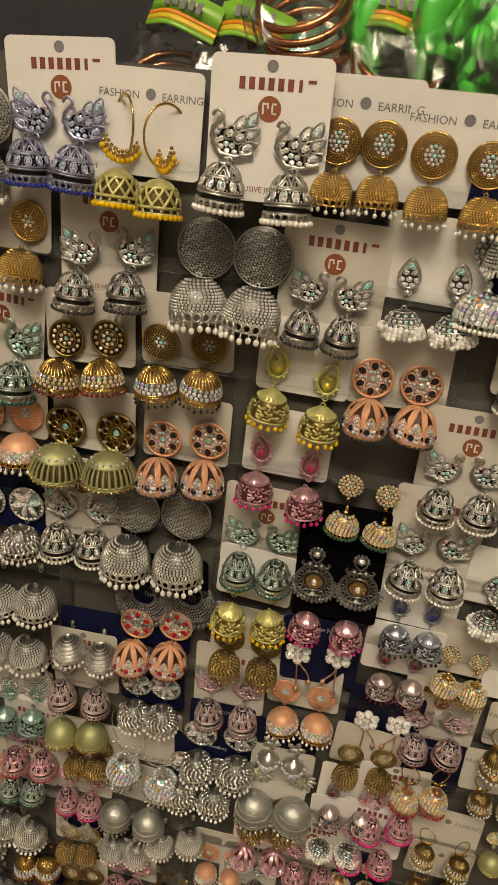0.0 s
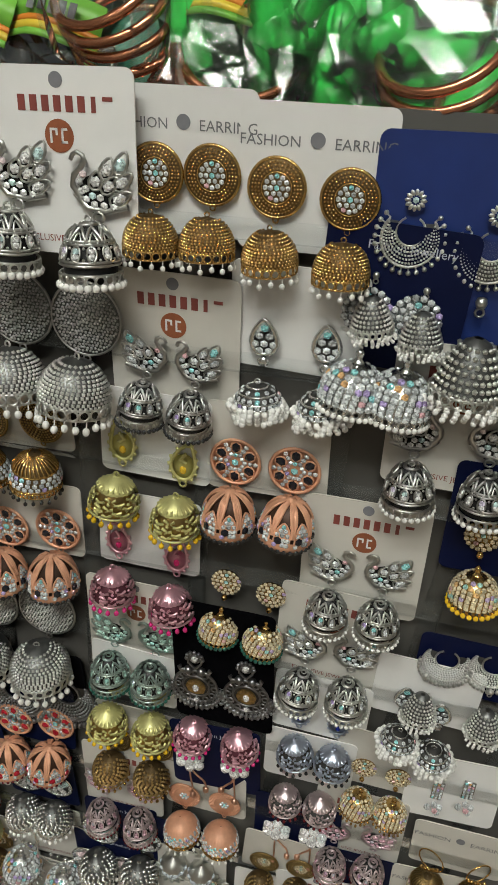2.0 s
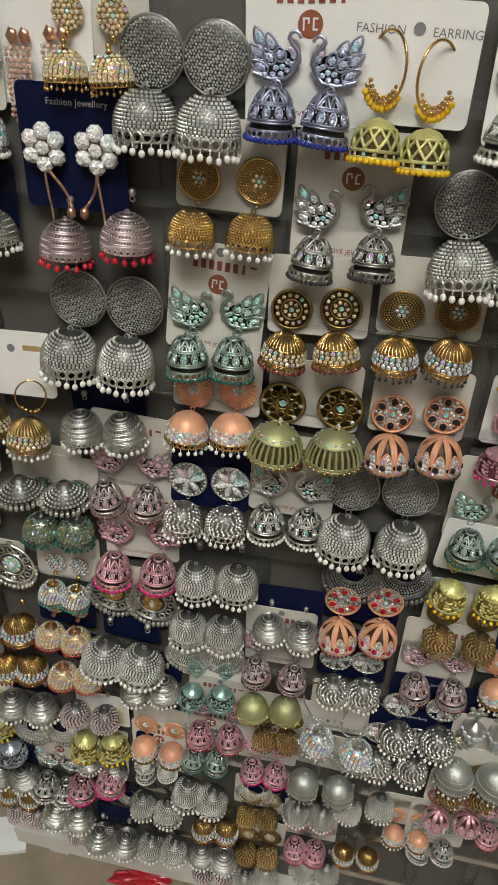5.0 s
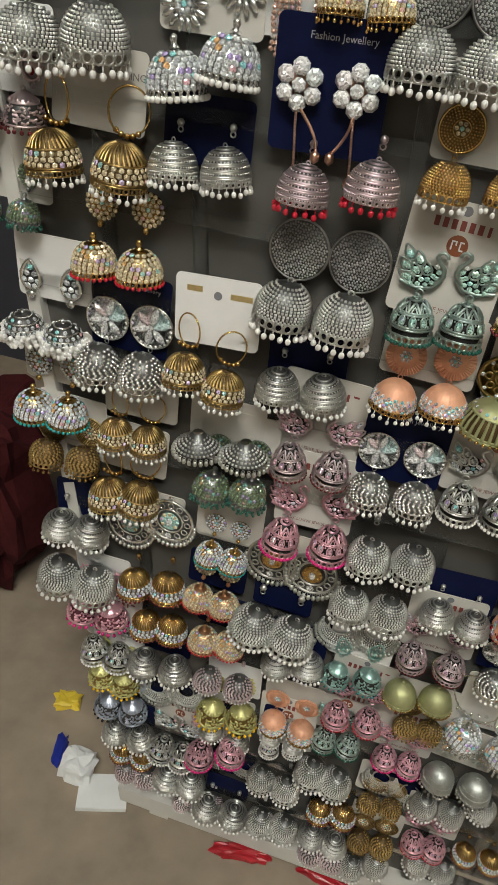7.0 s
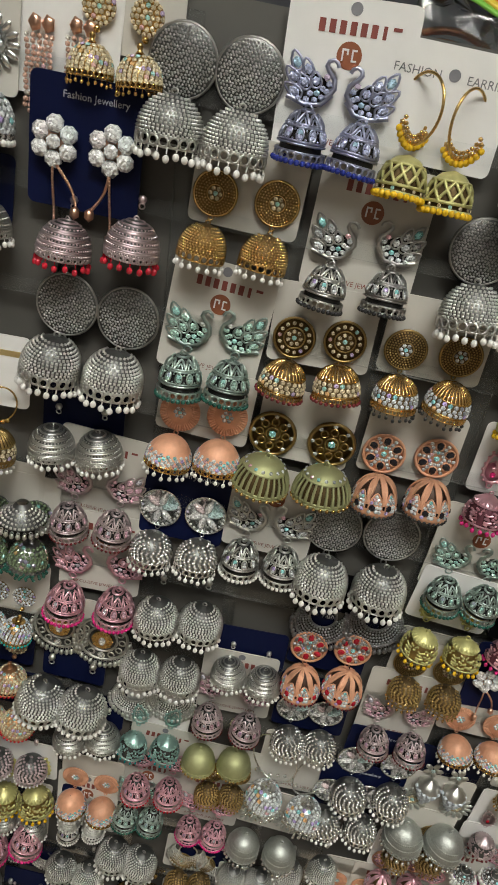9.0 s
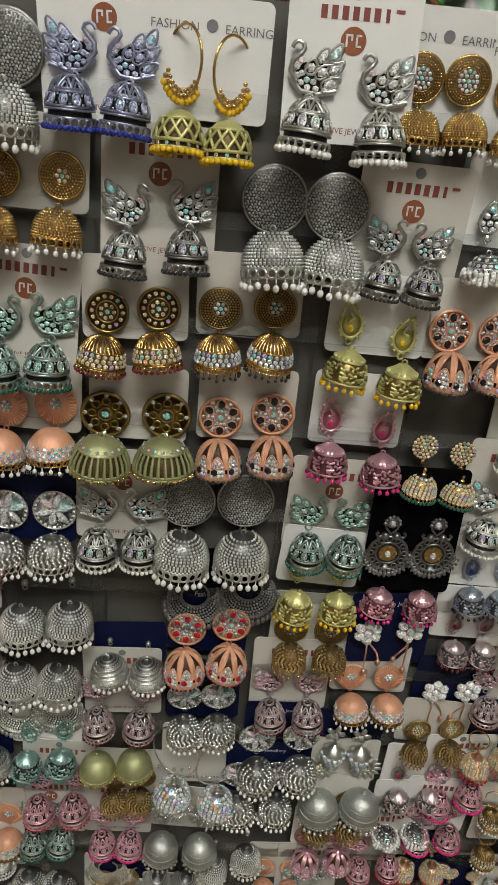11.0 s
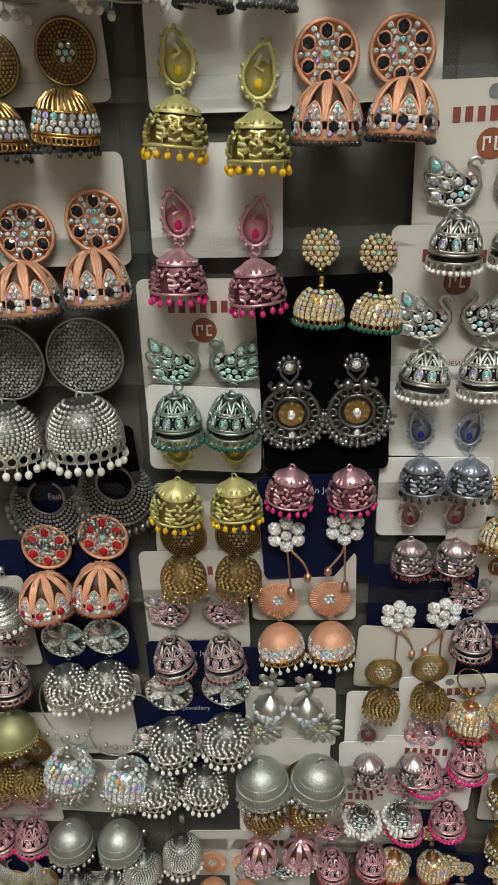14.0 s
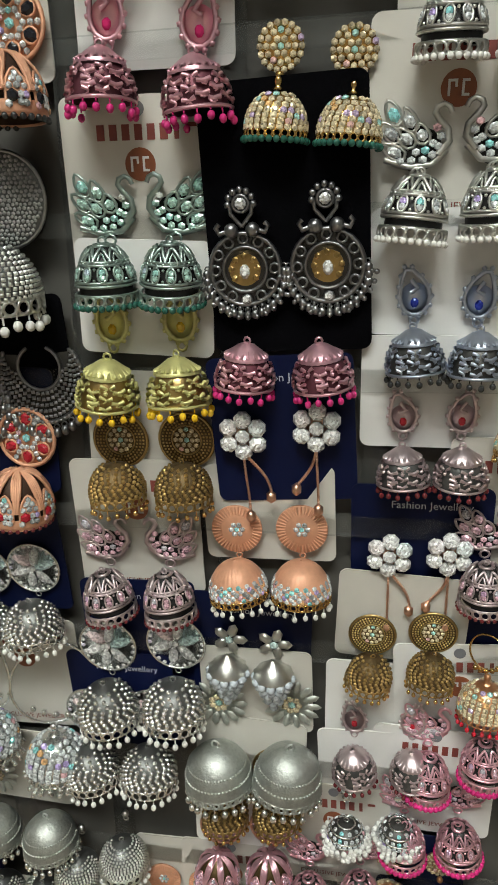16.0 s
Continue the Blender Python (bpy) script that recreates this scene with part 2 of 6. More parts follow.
# ---- mesh tools ----
class Geo:
    def __init__(self):
        self.v, self.f, self.m, self.slot = [], [], [], 0

    def add(self, vs, fs):
        o = len(self.v)
        self.v.extend(vs)
        self.f.extend([tuple(i + o for i in f) for f in fs])
        self.m.extend([self.slot] * len(fs))

    def lathe(self, prof, n=28, cx=0.0, cy=0.0, wave=0, amp=0.0):
        vs, fs = [], []
        for r, z in prof:
            for i in range(n):
                a = 2 * math.pi * i / n
                k = r * (1 + amp * math.cos(wave * a)) if wave else r
                vs.append((cx + k * math.sin(a), cy - k * math.cos(a), z))
        for j in range(len(prof) - 1):
            for i in range(n):
                i2 = (i + 1) % n
                fs.append((j * n + i, (j + 1) * n + i, (j + 1) * n + i2, j * n + i2))
        self.add(vs, fs)

    def ball(self, c, r, n=7, k=4, stretch=1.0):
        vs, fs = [(c[0], c[1], c[2] + r * stretch)], []
        for j in range(1, k):
            t = math.pi * j / k
            for i in range(n):
                a = 2 * math.pi * i / n
                vs.append((c[0] + r * math.sin(t) * math.cos(a), c[1] + r * math.sin(t) * math.sin(a), c[2] + r * stretch * math.cos(t)))
        vs.append((c[0], c[1], c[2] - r * stretch))
        for i in range(n):
            i2 = (i + 1) % n
            fs.append((0, 1 + i, 1 + i2))
            for j in range(k - 2):
                a, b = 1 + j * n, 1 + (j + 1) * n
                fs.append((a + i, b + i, b + i2, a + i2))
            fs.append((1 + (k - 2) * n + i, len(vs) - 1, 1 + (k - 2) * n + i2))
        self.add(vs, fs)

    def gem(self, c, d, r, h=0.5, n=6, stretch=1.0, up=(0, 0, 1)):
        """A faceted stone at c that faces along d; stretch lengthens it along up."""
        d = Vector(d).normalized()
        w = Vector(up) - d * Vector(up).dot(d)
        w = w.normalized() if w.length > 1e-6 else d.orthogonal().normalized()
        u = w.cross(d)
        c = Vector(c)
        vs, fs = [], []
        for rad, lift in ((1.0, 0.0), (0.92, 0.45 * h), (0.5, h)):
            for i in range(n):
                a = 2 * math.pi * (i + 0.5) / n
                vs.append(tuple(c + (u * math.cos(a) + w * math.sin(a) * stretch) * rad * r + d * lift * r))
        for j in range(2):
            for i in range(n):
                i2 = (i + 1) % n
                fs.append((j * n + i, j * n + i2, (j + 1) * n + i2, (j + 1) * n + i))
        fs.append(tuple(2 * n + i for i in range(n)))
        self.add(vs, fs)

    def dot(self, c, d, r, h=0.9, n=5):
        """A small raised grain on a surface."""
        d = Vector(d).normalized()
        u = d.orthogonal().normalized()
        w = d.cross(u)
        c = Vector(c)
        vs, fs = [], []
        for rad, lift in ((1.0, -0.1), (0.7, 0.65 * h)):
            for i in range(n):
                a = 2 * math.pi * i / n
                vs.append(tuple(c + (u * math.cos(a) + w * math.sin(a)) * rad * r + d * lift * r))
        vs.append(tuple(c + d * h * r))
        for i in range(n):
            i2 = (i + 1) % n
            fs += [(i, i2, n + i2, n + i), (n + i, n + i2, 2 * n)]
        self.add(vs, fs)

    def tube(self, pts, r, n=5, closed=False, r2=None):
        pts = [Vector(p) for p in pts]
        vs, fs, m = [], [], len(pts)
        for j, p in enumerate(pts):
            a = pts[(j - 1) % m] if closed or j else pts[0]
            b = pts[(j + 1) % m] if closed or j < m - 1 else pts[-1]
            t = (b - a).normalized()
            u = t.cross(Vector((0.13, 1, 0.07))).normalized()
            w = t.cross(u)
            k = r if r2 is None else r + (r2 - r) * j / (m - 1)
            for i in range(n):
                an = 2 * math.pi * i / n
                vs.append(tuple(p + (u * math.cos(an) + w * math.sin(an)) * k))
        for j in range(m if closed else m - 1):
            j2 = (j + 1) % m
            for i in range(n):
                i2 = (i + 1) % n
                fs.append((j * n + i, j * n + i2, j2 * n + i2, j2 * n + i))
        self.add(vs, fs)

    def ring(self, c, r, t, d=(0, -1, 0), n=12, k=4, stretch=1.0):
        d = Vector(d).normalized()
        w = Vector((0, 0, 1)) - d * d.z
        w = w.normalized() if w.length > 1e-6 else Vector((0, 1, 0))
        u = w.cross(d)
        c = Vector(c)
        self.tube([c + u * r * math.cos(2 * math.pi * i / n) + w * r * stretch * math.sin(2 * math.pi * i / n) for i in range(n)], t, k, True)

    def disc(self, c, r, th, n=28, edge=0.0):
        """A round plate that faces -y."""
        prof = [(0.0, -th), (r - edge, -th), (r, -th + edge), (r, 0), (0, 0)]
        vs, fs = [], []
        for rr, y in prof:
            for i in range(n):
                a = 2 * math.pi * i / n
                vs.append((c[0] + rr * math.cos(a), c[1] + y, c[2] + rr * math.sin(a)))
        for j in range(len(prof) - 1):
            for i in range(n):
                i2 = (i + 1) % n
                fs.append((j * n + i, j * n + i2, (j + 1) * n + i2, (j + 1) * n + i))
        self.add(vs, fs)

    def box(self, x0, x1, y0, y1, z0, z1):
        self.add([(x, y, z) for x in (x0, x1) for y in (y0, y1) for z in (z0, z1)],
                 [(0, 1, 3, 2), (4, 6, 7, 5), (0, 4, 5, 1), (2, 3, 7, 6), (0, 2, 6, 4), (1, 5, 7, 3)])

    def mesh(self, name, mats, smooth=True):
        me = bpy.data.meshes.new(name)
        me.from_pydata(self.v, [], self.f)
        for m in mats:
            me.materials.append(m)
        if len(mats) > 1:
            me.polygons.foreach_set("material_index", self.m)
        if smooth:
            me.polygons.foreach_set("use_smooth", [True] * len(self.f))
        me.update()
        return me


def part(name, me, parent, label="", at=None):
    ob = new(name, me)
    ob.parent = parent
    if at is not None:
        ob.matrix_basis = at
    if label:
        tagged(ob, label)
    return ob


def thing(name, label, category, at, group="", kind=""):
    ob = new(name)
    ob.empty_display_size = 0.01
    ob.matrix_basis = at
    return tagged(ob, label, category, group, kind)


def words(text, size, name):
    cu = bpy.data.curves.new(name, "FONT")
    cu.body, cu.size, cu.align_x, cu.align_y = text, size, "CENTER", "CENTER"
    cu.resolution_u = 2
    ob = bpy.data.objects.new(name, cu)
    scene.collection.objects.link(ob)
    me = bpy.data.meshes.new_from_object(ob.evaluated_get(bpy.context.evaluated_depsgraph_get()))
    bpy.data.objects.remove(ob)
    me.transform(Matrix.Rotation(math.pi / 2, 4, "X"))
    return me


# ---- domes: nominal width 24 mm, middle at the origin ----
R = 0.012


def dome_profile(style, n=10, r=R):
    pts = []
    for i in range(n + 1):
        u = i / n
        if style == "bell":
            k, z = 0.14 + 0.86 * u ** 0.5, 0.95 - 1.5 * u
        elif style == "helmet":
            k, z = 0.12 + 0.88 * math.sqrt(1 - (1 - u) ** 1.75), 0.98 - 1.52 * u
        elif style == "wide":
            k, z = 0.1 + 0.9 * u ** 0.75, 0.62 - 1.0 * u
        elif style == "tall":
            k, z = math.sqrt(max(0.0, 1 - (1 - u) ** 2.6)) * 0.98 + 0.02, 0.95 - 1.6 * u
        else:
            k, z = math.sqrt(max(0.0, 1 - (1 - u) ** 2.1)) * 0.97 + 0.03, 0.78 - 1.18 * u
        pts.append((k * r, z * r))
    return pts


def on_dome(prof, u, a, out=0.0):
    """A place and the outward direction on a dome, u from top to rim, a round from the front."""
    f = u * (len(prof) - 1)
    i = min(int(f), len(prof) - 2)
    (r0, z0), (r1, z1) = prof[i], prof[i + 1]
    r, z = r0 + (r1 - r0) * (f - i), z0 + (z1 - z0) * (f - i)
    nr, nz = -(z1 - z0), r1 - r0
    ln = math.hypot(nr, nz)
    nr, nz = nr / ln, nz / ln
    d = (nr * math.sin(a), -nr * math.cos(a), nz)
    return ((r + out * nr) * math.sin(a), -(r + out * nr) * math.cos(a), z + out * nz), d


def arc(n, half=2.2):
    return [-half + 2 * half * (i + 0.5) / n for i in range(n)]


def round_angles(n):
    return [2 * math.pi * i / n for i in range(n)]


def rim_band(g, prof, holes=16, r=0.0015):
    base = prof[-1]
    g.ring((0, 0, base[1]), base[0], 0.0005, (0, 0, 1), 26, 4)
    for a in arc(holes):
        c = (base[0] * math.sin(a), -base[0] * math.cos(a), base[1] - r)
        g.ring(c, r, 0.00055, (math.sin(a), -math.cos(a), 0), 8, 4)
    g.ring((0, 0, base[1] - 2 * r), base[0], 0.0004, (0, 0, 1), 26, 4)
    return base[0], base[1] - 2 * r


def fringe(rad, z, n, r, kind):
    """Beads round the rim; the links belong to them."""
    g = Geo()
    for a in arc(n, 2.5):
        lift = 0.0006 * math.sin(7 * a)
        x, y = rad * math.sin(a), -rad * math.cos(a)
        zz = z - r - 0.0008 - lift
        if kind == "drop":
            g.tube([(x, y, z), (x, y, zz - 0.0008 + r)], 0.0003, 4)
            g.ball((x, y, zz - 0.0012), r, 7, 5, 1.15)
        elif kind == "tight":
            g.ball((x * 1.03, y * 1.03, z - 0.5 * r), r, 7, 5)
        elif kind == "cluster":
            for k in range(4):
                g.ball((x * (1.02 + 0.1 * math.sin(3 * a + k)), y * (1.04 + 0.1 * math.cos(5 * a + k)), z - r * (0.2 + 0.9 * k) - lift), r * 0.9, 6, 4)
    return g


def dome_mesh(style):
    """Returns the geometry of the dome, of its stones, and the rim's radius and height."""
    g, s = Geo(), Geo()
    if style in ("grain", "dot", "swirl"):
        prof = dome_profile("round")
        # inner shell in the recess colour, dark for the shade between grains
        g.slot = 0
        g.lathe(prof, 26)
        g.slot = 1
        rows, size = (11, 0.00078) if style == "grain" else (9, 0.0011)
        for j in range(rows):
            u = 0.1 + 0.86 * j / (rows - 1)
            rr = on_dome(prof, u, 0)[0][1]
            n = max(8, int(2 * 2.2 * abs(rr) / (2.15 * size if style == "grain" else 2.8 * size)))
            for a in arc(n):
                aa = a + (0.5 * (j % 2) / n * 4.4 if style == "grain" else 0.7 * u)
                p, d = on_dome(prof, u, aa)
                g.dot(p, d, size, 0.95, 4 if style == "grain" else 5)
        g.ring((0, 0, prof[0][1] + 0.0006), 0.0011, 0.0004, n=8)
        g.slot = 2
        rad, z = rim_band(g, prof, 14, 0.0018)
    elif style == "ribbed":
        prof = dome_profile("round", 30)
        g.lathe([(r * 0.96, z) for r, z in prof], 26)
        g.slot = 1
        for u in (0.05, 0.13, 0.26, 0.32, 0.45, 0.51, 0.64, 0.7, 0.83, 0.89):
            p, _ = on_dome(prof, u, 0)
            g.ring((0, 0, p[2]), -p[1], 0.00062, (0, 0, 1), 28, 5)
        for u in (0.2, 0.385, 0.575, 0.765, 0.95):
            n = int(12 + 34 * u)
            for a in arc(n):
                p, d = on_dome(prof, u, a, 0.0002)
                g.dot(p, d, 0.0006, 1, 4)
        g.ring((0, 0, prof[0][1] + 0.0006), 0.0011, 0.0004, n=8)
        rad, z = rim_band(g, prof, 18, 0.0011)
    elif style == "smooth":
        prof = dome_profile("round", 34)
        prof = [(r * (1 + (0.014 if i % 2 else -0.012)), z) for i, (r, z) in enumerate(prof)]
        g.slot = 1
        g.lathe(prof, 28)
        for u in (0.45, 0.72):
            for a in arc(40):
                p, d = on_dome(prof, u, a)
                g.dot(p, d, 0.0006, 1, 4)
        g.ring((0, 0, prof[0][1] + 0.0008), 0.0014, 0.0006, n=8)
        rad, z = rim_band(g, prof, 18, 0.0011)
    elif style == "filigree":
        prof = dome_profile("helmet", 14, R * 0.88)
        g.lathe([(r * 0.87, z) for r, z in prof], 24)
        g.slot = 1
        for u, t in ((0.03, 0.0009), (0.33, 0.0006), (0.39, 0.0006), (0.74, 0.0006), (0.81, 0.0006)):
            p, _ = on_dome(prof, u, 0)
            g.ring((0, 0, p[2]), -p[1], t, (0, 0, 1), 24, 4)
        for a in round_angles(9):
            pts = []
            for k in range(7):
                th = k / 6
                u = 0.33 - 0.26 * math.sin(math.pi * th)
                pts.append(on_dome(prof, u, a + (th - 0.5) * 0.75, 0.0003)[0])
            g.tube(pts, 0.00062, 5)
            pts = [on_dome(prof, 0.33 - 0.17 * math.sin(math.pi * q / 4), a + (q / 4 - 0.5) * 0.36, 0.0002)[0] for q in range(5)]
            g.tube(pts, 0.0004, 4)
        for a in round_angles(11):
            p, d = on_dome(prof, 0.57, a, 0.0001)
            g.ring(p, 0.0016, 0.00042, d, 10, 4, 1.65)
            for u, w in ((0.46, 0.28), (0.68, 0.28), (0.36, 0.0), (0.36, 0.28)):
                q, e = on_dome(prof, u, a + w, 0.0001)
                g.dot(q, e, 0.0006)
            s.gem(on_dome(prof, 0.52, a, 0.0002)[0], d, 0.00125)
            s.gem(on_dome(prof, 0.62, a, 0.0002)[0], d, 0.00125)
        rad, z = rim_band(g, prof, 14, 0.0017)
        g.ring((0, 0, prof[0][1] + 0.001), 0.0013, 0.0004, n=8)
    elif style == "cut":
        prof = dome_profile("tall", 14)
        g.lathe([(r * 0.88, z) for r, z in prof], 20)
        g.slot = 1
        g.lathe([(r, z) for r, z in prof if z < -0.28 * R] + [(prof[-1][0] * 0.9, prof[-1][1])], 28)
        g.lathe([(0.0002, prof[0][1] + 0.0008), (0.0022, prof[0][1] + 0.0002), (0.0034, prof[1][1] - 0.0002)], 12)
        n = 8
        for a in round_angles(n):
            # wire ribs that fan out between two arched stone panels
            for off in (-0.19, -0.095, 0.0, 0.095, 0.19):
                pts = [on_dome(prof, 0.03 + (0.09 if abs(off) < 0.15 else 0.055) * q, a + off * (1.15 - 0.1 * q), 0.0003)[0] for q in range(8)]
                g.tube(pts, 0.00062, 4, r2=0.0008)
            m = a + math.pi / n
            edge = [(0.82, -0.3), (0.6, -0.29), (0.46, -0.21), (0.37, -0.09), (0.34, 0.0), (0.37, 0.09), (0.46, 0.21), (0.6, 0.29), (0.82, 0.3)]
            pts = [on_dome(prof, u, m + w, 0.0002)[0] for u, w in edge]
            g.add(pts + [on_dome(prof, 0.7, m, 0.0002)[0]], [(q, q + 1, 9) for q in range(8)])
            g.tube(pts, 0.0005, 4)
            for u, w, r, slot in ((0.42, 0.0, 0.0011, 0), (0.5, -0.09, 0.0011, 0), (0.5, 0.1, 0.0011, 0), (0.59, 0.0, 0.0012, 0), (0.6, -0.2, 0.0011, 0), (0.6, 0.2, 0.0011, 0),
                                  (0.74, -0.13, 0.0019, 1), (0.72, 0.08, 0.0012, 0), (0.72, 0.22, 0.0012, 0), (0.83, 0.06, 0.0012, 0), (0.84, 0.2, 0.0012, 0), (0.86, -0.24, 0.0012, 0)):
                p, d = on_dome(prof, u, m + w, 0.0002)
                s.slot = slot
                s.gem(p, d, r)
        rad, z = prof[-1][0] * 0.95, prof[-1][1]
        g.ring((0, 0, z), rad, 0.0007, (0, 0, 1), 26, 4)
    elif style == "lattice":
        prof = [(r * 0.94, z * 1.1) for r, z in dome_profile("round", 14)]
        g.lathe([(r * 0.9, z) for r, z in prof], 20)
        g.slot = 1
        g.lathe([(0.0004, prof[0][1] + 0.0014), (0.003, prof[0][1] + 0.0008), (0.0068, prof[2][1] + 0.0002), (prof[4][0] * 1.03, prof[4][1] + 0.0006), (prof[4][0] * 1.04, prof[4][1] - 0.0004)], 44, wave=22, amp=0.03)
        for a in round_angles(20):
            g.tube([(0.0006 * math.sin(a), -0.0006 * math.cos(a), prof[0][1] + 0.0016), (prof[4][0] * 1.02 * math.sin(a), -prof[4][0] * 1.02 * math.cos(a), prof[4][1] + 0.0008)], 0.00025, 4, r2=0.0009)
        for row, (ringu, nleaf) in enumerate(((0.44, 12), (0.56, 14), (0.68, 15), (0.8, 16), (0.9, 17))):
            for i, a in enumerate(round_angles(nleaf)):
                # short curling leaves that turn both ways
                turn = (-1) ** (i + row) * (0.26 + 0.1 * math.sin(5 * i + 3 * row))
                lift = 0.1 + 0.04 * math.sin(3 * i + row)
                pts = []
                for q in range(5):
                    th = q / 4
                    pts.append(on_dome(prof, min(0.97, ringu - lift / 2 + lift * th), a + turn * math.sin(2.6 * th), 0.0004)[0])
                g.tube(pts, 0.0008, 5, r2=0.0002)
        for a in round_angles(14):
            p, d = on_dome(prof, 0.54, a + 0.2, 0.0003)
            g.dot(p, d, 0.0009)
        g.ring((0, 0, prof[-1][1]), prof[-1][0], 0.0007, (0, 0, 1), 28, 4)
        g.ring((0, 0, prof[0][1] + 0.0022), 0.0013, 0.0005, n=8)
        rad, z = prof[-1]
    elif style == "stripe":
        prof = [(r, z * 1.12) for r, z in dome_profile("round", 14)]
        g.lathe([(r * 0.97, z) for r, z in prof], 20)
        g.slot = 1
        for a in round_angles(30):
            g.tube([on_dome(prof, u, a + 0.35 * u, 0.0002)[0] for u in (0.04, 0.16, 0.3, 0.46)], 0.00034, 4, r2=0.0007)
        for u in (0.48, 0.94):
            p, _ = on_dome(prof, u, 0)
            g.ring((0, 0, p[2]), -p[1], 0.0006, (0, 0, 1), 26, 4)
        for u, n, r in ((0.57, 21, 0.00135), (0.71, 23, 0.00135), (0.85, 24, 0.00135)):
            for a in round_angles(n):
                p, d = on_dome(prof, u, a + 0.14 * (u > 0.75), 0)
                s.gem(p, d, r)
        rad, z = rim_band(g, prof, 14, 0.0012)
    elif style == "fan":
        prof = dome_profile("round", 12, R * 1.04)
        g.lathe([(r * 0.93, z) for r, z in prof], 24)
        g.slot = 1
        for a in round_angles(26):
            g.tube([on_dome(prof, u, a, 0.0004)[0] for u in (0.34, 0.6, 0.9)], 0.00055, 5, r2=0.00085)
        g.lathe([(r * 1.02, z + 0.0004) for r, z in prof[:5]], 26)
        for a in round_angles(16):
            p, d = on_dome(prof, 0.24, a, 0.0006)
            s.gem(p, d, 0.0009)
        for u in (0.33, 0.92, 1.0):
            p, _ = on_dome(prof, u, 0)
            g.ring((0, 0, p[2]), -p[1], 0.0007, (0, 0, 1), 28, 4)
        g.ring((0, 0, prof[0][1] + 0.0008), 0.0014, 0.0005, n=8)
        rad, z = prof[-1]
    elif style == "crystal":
        prof = dome_profile("round", 14)
        g.slot = 1
        g.lathe([(r * 0.98, z) for r, z in prof], 24)
        for j in range(7):
            u = 0.13 + 0.82 * j / 6
            rr = abs(on_dome(prof, u, 0)[0][1])
            for a in round_angles(max(8, int(2 * math.pi * rr / 0.003))):
                p, d = on_dome(prof, u, a + 0.2 * j, 0)
                s.gem(p, d, 0.00148)
        g.lathe([(0.0016, prof[0][1] + 0.003), (0.0012, prof[0][1] + 0.0014), (0.0026, prof[0][1])], 10)
        g.ball((0, 0, prof[0][1] + 0.0034), 0.0018)
        rad, z = rim_band(g, prof, 18, 0.0014)
    elif style == "band":
        prof = dome_profile("round", 16)
        g.slot = 1
        g.lathe(prof, 96, wave=32, amp=0.013)
        for u, n, r in ((0.56, 19, 0.0011), (0.655, 21, 0.0012), (0.75, 22, 0.00125), (0.845, 24, 0.00125), (0.94, 24, 0.0011)):
            for a in round_angles(n):
                p, d = on_dome(prof, u, a + u, 0)
                s.gem(p, d, r)
        g.slot = 2
        rad, z = rim_band(g, prof, 16, 0.0013)
    elif style == "ridge":
        prof = dome_profile("round", 12)
        g.slot = 1
        g.lathe(prof, 52, wave=26, amp=0.03)
        g.ball((0, 0, prof[0][1] + 0.001), 0.0013)
        rad, z = rim_band(g, prof, 16, 0.0012)
    elif style == "pierced":
        prof = dome_profile("tall", 12)
        g.lathe([(r * 0.94, z) for r, z in prof], 24)
        g.slot = 1
        g.lathe(prof[:4], 26)
        for sgn in (1, -1):
            for a in round_angles(11):
                g.tube([on_dome(prof, 0.28 + 0.5 * k / 4, a + sgn * 0.62 * k / 4, 0.0001)[0] for k in range(5)], 0.0009, 5)
        for u in (0.28, 0.8, 0.98):
            p, _ = on_dome(prof, u, 0)
            g.ring((0, 0, p[2]), -p[1], 0.0009, (0, 0, 1), 28, 5)
        for a in round_angles(14):
            p, d = on_dome(prof, 0.89, a, 0.0002)
            s.gem(p, d, 0.0011)
        rad, z = prof[-1]
    elif style == "cap":
        prof = [(r, z * 0.75 - 0.001) for r, z in dome_profile("round", 12, R * 0.8)]
        g.lathe([(r * 0.97, z) for r, z in prof], 22)
        g.slot = 1
        for u in (0.1, 0.4, 0.75, 1.0):
            p, _ = on_dome(prof, u, 0)
            g.ring((0, 0, p[2]), -p[1], 0.0006, (0, 0, 1), 26, 4)
        for u, n in ((0.25, 10), (0.58, 18), (0.88, 22)):
            for a in round_angles(n):
                p, d = on_dome(prof, u, a, 0.0001)
                s.gem(p, d, 0.0012)
        g.ring((0, 0, prof[0][1] + 0.001), 0.0013, 0.0004, n=8)
        rad, z = R * 0.92, prof[-1][1]
    elif style == "cone":
        prof = dome_profile("bell", 12, R * 0.9)
        g.lathe([(r * 0.95, z) for r, z in prof], 22)
        g.slot = 1
        for j in range(7):
            u = 0.15 + 0.8 * j / 6
            rr = abs(on_dome(prof, u, 0)[0][1])
            for a in arc(max(6, int(4.4 * rr / 0.0021))):
                p, d = on_dome(prof, u, a + 0.1 * j, 0)
                g.dot(p, d, 0.00095, 1, 5)
        rad, z = rim_band(g, prof, 14, 0.0015)
    return g, s, rad, z


